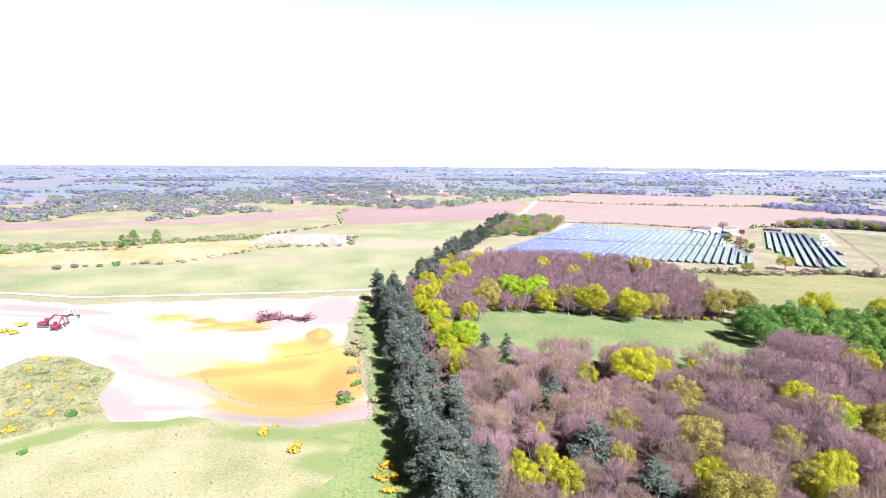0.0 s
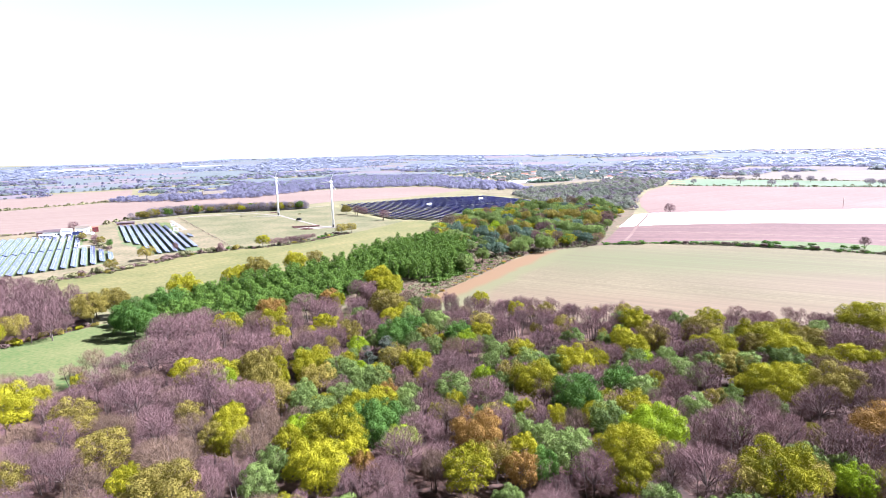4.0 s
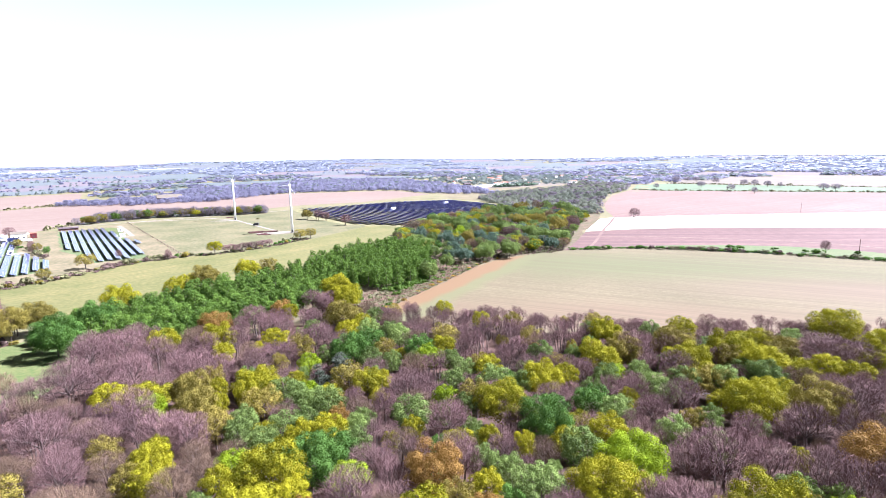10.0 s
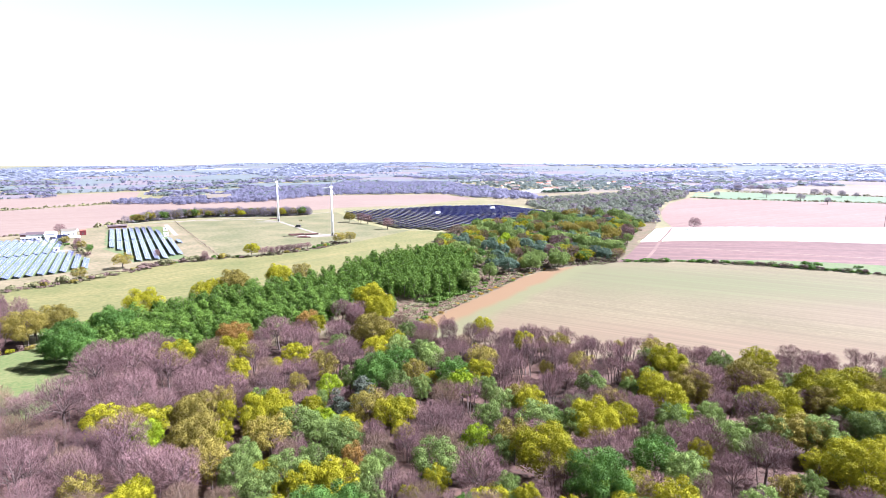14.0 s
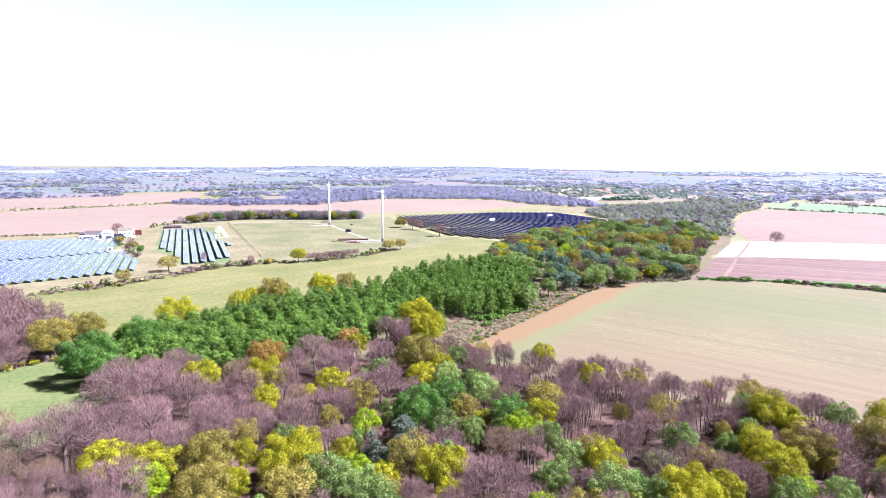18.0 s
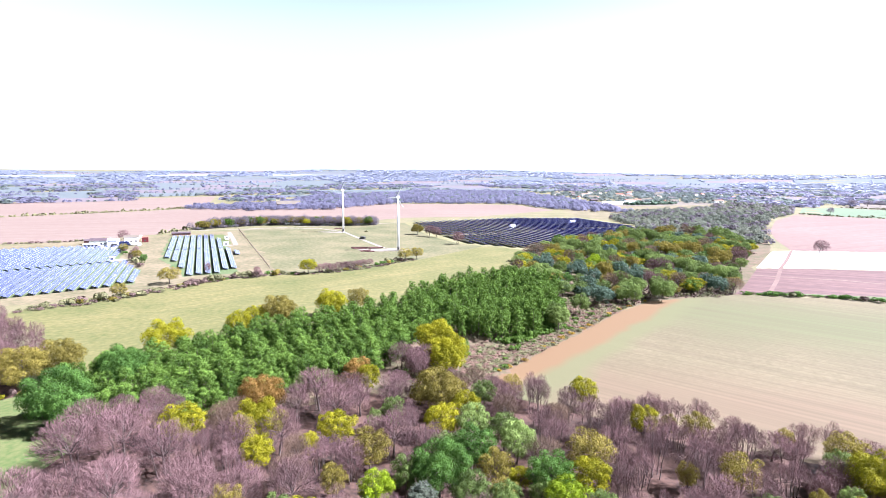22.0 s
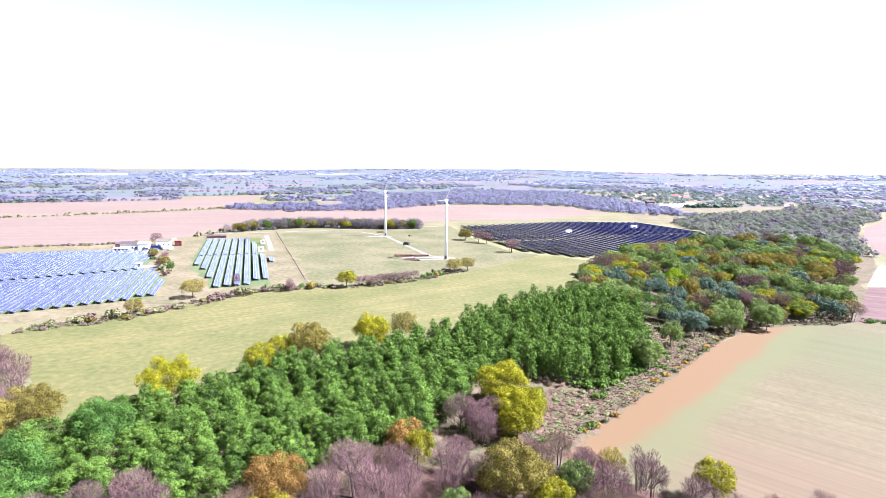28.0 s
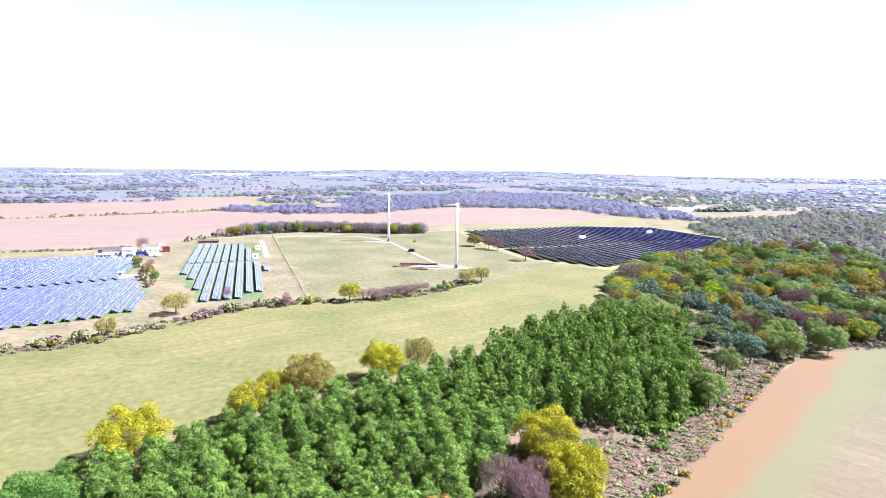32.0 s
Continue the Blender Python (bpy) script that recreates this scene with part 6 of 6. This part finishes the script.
for ob in [o for o in scene.objects if o.name.startswith("wind_turbine")]:
    yaw = radians(70)
    head = Matrix.Rotation(yaw - math.pi / 2, 4, "Z")
    bm = bmesh.new()
    box(bm, -0.75, 0.75, -2.0, 1.7, 38.8, 40.3, 0.3)
    bm.transform(head)
    nacelle = part("nacelle", bm, WHITE, ob, smooth=False)
    bm = bmesh.new()
    bmesh.ops.create_uvsphere(bm, u_segments=14, v_segments=10, radius=0.7, matrix=Matrix.Translation((0, -2.5, 39.55)) @ Matrix.Diagonal((1, 1.3, 1, 1)))
    bm.transform(head)
    hub = part("hub", bm, WHITE, nacelle, smooth=True)
    for k in range(3):
        bm = bmesh.new()
        tube(bm, (0, 0, 0.4), (0, 0, 2.2), 0.26, 0.45)
        tube(bm, (0, 0, 2.2), (0, 0, 8.5), 0.45, 0.08)
        bm.transform(head @ Matrix.Translation((0, -2.5, 39.55)) @ Matrix.Rotation(radians(25 + 120 * k), 4, "Y") @ Matrix.Diagonal((1, 0.3, 1, 1)))
        part("blade", bm, WHITE, hub)
    bm = bmesh.new()
    tube(bm, (0, 0, -0.3), (0, 0, 0.25), 2.2, 2.1, 24)
    part("foundation", bm, TRACK, ob, "concrete foundation ring")
    bm = bmesh.new()
    box(bm, -0.5, 0.5, -1.28, -1.1, 0.6, 2.7)
    part("door", bm, DARK, ob, "dark access door")


def house(x, y, turn, length, depth, eaves, wall, roof, name, label, category="building", ridge=None, windows=3, group=""):
    ob = anchor(name, x, y, turn, label, category, group)
    bm = box(bmesh.new(), -length / 2, length / 2, -depth / 2, depth / 2, -0.5, eaves)
    body = part("wall", bm, wall, ob)
    ridge = eaves + depth * 0.3 if ridge is None else ridge
    a, b, o = length / 2 + 0.3, depth / 2 + 0.3, 0.02
    v = [(-a, -b, eaves + o), (a, -b, eaves + o), (a, b, eaves + o), (-a, b, eaves + o), (-a, 0, ridge), (a, 0, ridge)]
    mesh_object("roof", v, [(0, 1, 5, 4), (2, 3, 4, 5), (0, 4, 3), (1, 2, 5), (0, 3, 2, 1)], roof, ob)
    for k in range(windows):
        for side in (-1, 1):
            px = -length / 2 + length * (k + 0.5) / windows
            bm = box(bmesh.new(), px - 0.6, px + 0.6, side * (depth / 2 + 0.01) - 0.03, side * (depth / 2 + 0.01) + 0.03, 0.9, 2.1)
            part("window", bm, DARK, body)
    return ob


house(-220, 383, 8, 12, 6, 3.8, WHITE, ROOF, "farm_building", "white farm building with a dark roof behind the panels", windows=5)
house(-219, 370, 8, 10, 2.6, 2.5, WHITE, WHITE, "site_cabin", "low white site cabin beside the panels", "cabin", windows=4)
house(-208, 380, 8, 7, 4.5, 4.6, WHITE, WHITE, "farm_building", "tall plain white shed in the yard", windows=1)
house(-203, 398, 14, 10, 5.0, 4.4, WHITE, PALESOIL, "farm_building", "white shed with a pale sheet roof", windows=3)
house(-194, 401, 20, 4.5, 3.5, 4.0, RUST, REDROOF, "farm_building", "small dark red shed beside the yard", windows=1)
house(-230, 388, 30, 7, 4, 3.0, LOG, ROOF, "farm_building", "low brown timber shed behind the panels", windows=1)
house(-184, 448, 14, 15, 4, 1.7, LOG, ROOF, "field_barn", "low dark barn behind the small solar farm", "barn", windows=2)
house(-160, 795, 15, 34, 16, 5.0, ROOF, PALESOIL, "field_barn", "dark barn with a pale roof on the pink field", "barn", windows=2)
house(-176, 314, 22, 2.6, 2.0, 2.0, WHITE, WHITE, "inverter_cabin", "white inverter cabin among the panels", "cabin", windows=1)
house(-135, 417, 22, 3.2, 2.2, 2.4, WHITE, ALU, "inverter_cabin", "small pale inverter cabin by the track", "cabin", windows=1)
house(-124, 379, 22, 3.6, 2.4, 2.6, WHITE, ALU, "inverter_cabin", "small pale inverter cabin by the panels", "cabin", windows=1)
house(125, 503, 22, 6, 2.6, 3.2, WHITE, ALU, "inverter_cabin", "white inverter cabin in the dark solar farm", "cabin", windows=2)
house(203, 552, 22, 6, 2.6, 3.2, WHITE, ALU, "inverter_cabin", "white inverter cabin in the dark solar farm", "cabin", windows=2)


def van(x, y, turn, paint, label, length=5.0, height_m=2.3):
    ob = anchor("van", x, y, turn, label, "vehicle")
    bm = box(bmesh.new(), -length / 2, length / 2 - 1.2, -0.95, 0.95, 0.45, height_m, 0.15)
    box(bm, length / 2 - 1.25, length / 2, -0.92, 0.92, 0.45, 1.3, 0.12)
    part("body", bm, paint, ob)
    bm = box(bmesh.new(), length / 2 - 1.3, length / 2 - 1.1, -0.8, 0.8, 1.35, 2.0)
    part("windscreen", bm, DARK, ob)
    for px in (-length * 0.3, length * 0.3):
        for py in (-0.9, 0.9):
            w = part("wheel", tube(bmesh.new(), (px, py - 0.12, 0.35), (px, py + 0.12, 0.35), 0.36, 0.36, 12), DARK, ob)
    return ob


van(-201, 382, 8, NAVY, "dark blue lorry parked in the yard", 9, 3.0)
van(-204, 374, 20, DARK, "dark van parked in the yard")
van(-194, 382, 60, WHITE, "white van parked at the end of the yard")
van(-189, 380, 100, WHITE, "white van parked beside the scrub")
van(-209, 426, 30, WHITE, "white van on the field track")
van(-212, 368, 170, WHITE, "white pickup parked in front of the sheds", 4.8, 1.8)
van(-22, 417, 150, DARK, "dark farm vehicle beside the track", 5.5, 2.5)


def log_stack(x, y, turn, length, count, label):
    """A low stack of felled stems lying side by side and on top of one another."""
    ob = anchor("log_stack", x, y, turn, label, "timber")
    for k in range(count):
        lay = k // 7
        off = (k % 7 - 3) * 0.62 + rng.normal(0, 0.08) + lay * 0.2
        s = rng.uniform(-1.5, 1.5)
        bm = tube(bmesh.new(), (-length / 2 + s, off, 0.3 + lay * 0.52), (length / 2 + s, off + rng.normal(0, 0.3), 0.3 + lay * 0.52), 0.32, 0.24, 7)
        part("log", bm, LOG, ob)
    return ob


log_stack(-20, 362, 8, 10, 16, "long stack of dark reddish logs on gravel")
log_stack(-8, 364, 12, 9, 12, "stack of dark reddish logs beside the turbine")
log_stack(-15, 350, 30, 6, 9, "loose pile of reddish logs on gravel")
log_stack(-11, 347, -20, 5, 7, "loose pile of reddish logs on gravel")
log_stack(-50, 500, 12, 8, 8, "pile of reddish logs by the far pad")


def excavator(x, y, turn, paint, label, s=1.0):
    ob = anchor("excavator", x, y, turn, label, "machine")
    ob.scale = (s, s, s)
    for py in (-1.1, 1.1):
        part("track", box(bmesh.new(), -2.0, 2.0, py - 0.35, py + 0.35, 0, 0.9, 0.3), DARK, ob)
    part("body", box(bmesh.new(), -1.9, 1.2, -1.3, 1.3, 1.0, 2.2, 0.2), paint, ob)
    cab = part("cab", box(bmesh.new(), 0.1, 1.5, 0.2, 1.3, 2.2, 3.3, 0.12), paint, ob)
    part("window", box(bmesh.new(), 1.46, 1.54, 0.3, 1.2, 2.4, 3.2), DARK, cab)
    part("boom", tube(tube(bmesh.new(), (1.0, -0.3, 1.8), (4.0, -0.3, 4.8), 0.34, 0.3), (4.0, -0.3, 4.8), (6.4, -0.3, 4.2), 0.3, 0.22), paint, ob)
    part("stick", tube(bmesh.new(), (6.4, -0.3, 4.3), (7.2, -0.3, 1.6), 0.24, 0.16), paint, ob)
    part("bucket", box(bmesh.new(), 6.7, 7.6, -0.8, 0.2, 0.7, 1.6, 0.15), DARK, ob)
    return ob


excavator(-252, -113, 60, RUST, "red tracked excavator on the white sand", 1.0)
excavator(-246, -110, 140, RUST, "red excavator with its arm folded", 0.9)
excavator(-264, -104, 30, WHITE, "pale excavator on the white sand", 0.9)


def fallen_tree(x, y, turn, length, label, seed=5):
    """An uprooted, leafless tree with forking broken limbs and a root plate, lying on the sand."""
    ob = anchor("fallen_tree", x, y, turn, label, "dead tree")
    part("trunk", tube(tube(bmesh.new(), (-length / 2, 0, 0.7), (0, 0.5, 0.8), 0.75, 0.5), (0, 0.5, 0.8), (length / 2, -0.6, 1.1), 0.5, 0.22), DEADWOOD, ob)
    r = np.random.default_rng(seed)
    for k in range(20):
        s = r.uniform(-0.25, 0.5) * length
        a = Vector((s, 0.1, 0.8))
        e = Vector((s + r.uniform(-2.5, 3.5), r.normal(0, 3.0), 0.3 + 3.2 * r.random() ** 2))
        bm = tube(bmesh.new(), a, e, 0.26, 0.1, 6)
        for _ in range(3):
            f = a.lerp(e, r.uniform(0.4, 1.0))
            tube(bm, f, f + Vector((r.uniform(0, 1.8), r.normal(0, 1.0), r.uniform(-0.2, 1.2))), 0.1, 0.03, 4)
        part("limb", bm, DEADWOOD, ob)
    for k in range(9):
        a = 2 * math.pi * k / 9
        part("root", tube(bmesh.new(), (-length / 2, 0, 0.9), (-length / 2 - r.uniform(0.3, 1.1), math.cos(a) * 1.6, max(0.15, 1.2 + math.sin(a) * 1.5)), 0.24, 0.06, 5), DEADWOOD, ob)
    return ob


fallen_tree(-208, -41, 75, 10, "dark reddish uprooted tree on the sand")
fallen_tree(-201, -33, 40, 8, "dark reddish dead branches on the sand", 8)
fallen_tree(-211, -45, 130, 8, "tangle of dark reddish dead branches on sand", 9)


def mound(x, y, radius, high, mat, label):
    r = np.random.default_rng(int(abs(x)))
    ring, v, f = 22, [], []
    for i in range(6):
        k = i / 5
        for j in range(ring):
            a = 2 * math.pi * j / ring
            rr = radius * k * (1 + 0.12 * math.sin(3 * a + x) + r.normal(0, 0.03))
            px, py = x + math.cos(a) * rr, y + math.sin(a) * rr
            v.append((px, py, gz(px, py) + 0.2 + high * (1 - k) ** 1.3 - (0.6 if i == 5 else 0)))
    for i in range(5):
        for j in range(ring):
            f.append((i * ring + j, i * ring + (j + 1) % ring, (i + 1) * ring + (j + 1) % ring, (i + 1) * ring + j))
    ob = mesh_object("sand_mound", v, f, mat, smooth=True)
    return tagged(ob, label, "sand heap", "sand heaps")


for x, y, radius, high, mat, label in ((-180, -37, 5, 2.6, PITSAND, "orange sand heap in the quarry"), (-223, -62, 6, 1.1, PITSAND, "flat ochre sand heap on white sand"), (-236, -72, 7, 0.9, PITSAND, "pale ochre sand heap on white sand"),
                                       (-400, 60, 16, 5, SAND, "white sand heap beyond the pasture"), (-385, 78, 13, 4, SAND, "white sand heap beyond the pasture"), (-420, 55, 12, 4, SAND, "white sand heap beyond the pasture")):
    mound(x, y, radius, high, mat, label)

fence = anchor("fence", -146, 489, 0, "dark wire fence across the field", "fence")
a, b2 = Vector((-146, 489, 0)), Vector((-64, 270, 0))
posts = 46
for k in range(posts):
    p = (b2 - a) * (k / (posts - 1))
    z = gz(a.x + p.x, a.y + p.y) - gz(a.x, a.y)
    part("post", box(bmesh.new(), p.x - 0.09, p.x + 0.09, p.y - 0.09, p.y + 0.09, z - 0.2, z + 1.6), LOG, fence)
for z in (0.5, 1.0, 1.5):
    part("wire", tube(bmesh.new(), (0, 0, z), (*(b2 - a)[:2], z), 0.03, 0.03, 4), DARK, fence)

# the village and its caravans beyond the valley
r = np.random.default_rng(11)
for k in range(46):
    x, y = r.uniform(360, 760), r.uniform(930, 1300)
    w, rf = (WHITE, REDROOF) if r.random() < 0.35 else (WHITE, PALESOIL) if r.random() < 0.6 else (PALESOIL, ROOF)
    house(x, y, r.uniform(-20, 60), r.uniform(9, 18), r.uniform(6, 9), r.uniform(2.8, 5), w, rf, "house", "pale village house among trees", "house", windows=2, group="village houses")
for k in range(22):
    x, y = 372 + (k % 11) * 9 + r.normal(0, 1), 880 + (k // 11) * 34 + (k % 11) * 3
    house(x, y, 20, 8, 3.2, 2.6, WHITE, WHITE, "caravan", "white static caravan in a row", "caravan", ridge=3.1, windows=2, group="caravans")
for k in range(26):
    x, y = r.uniform(-900, -650), r.uniform(-100, 600)
    house(x, y, r.uniform(0, 90), r.uniform(9, 16), r.uniform(6, 9), r.uniform(2.8, 4.5), WHITE if r.random() < 0.6 else PALESOIL, REDROOF if r.random() < 0.5 else ROOF, "house", "village house among trees", "house", windows=2, group="western village")
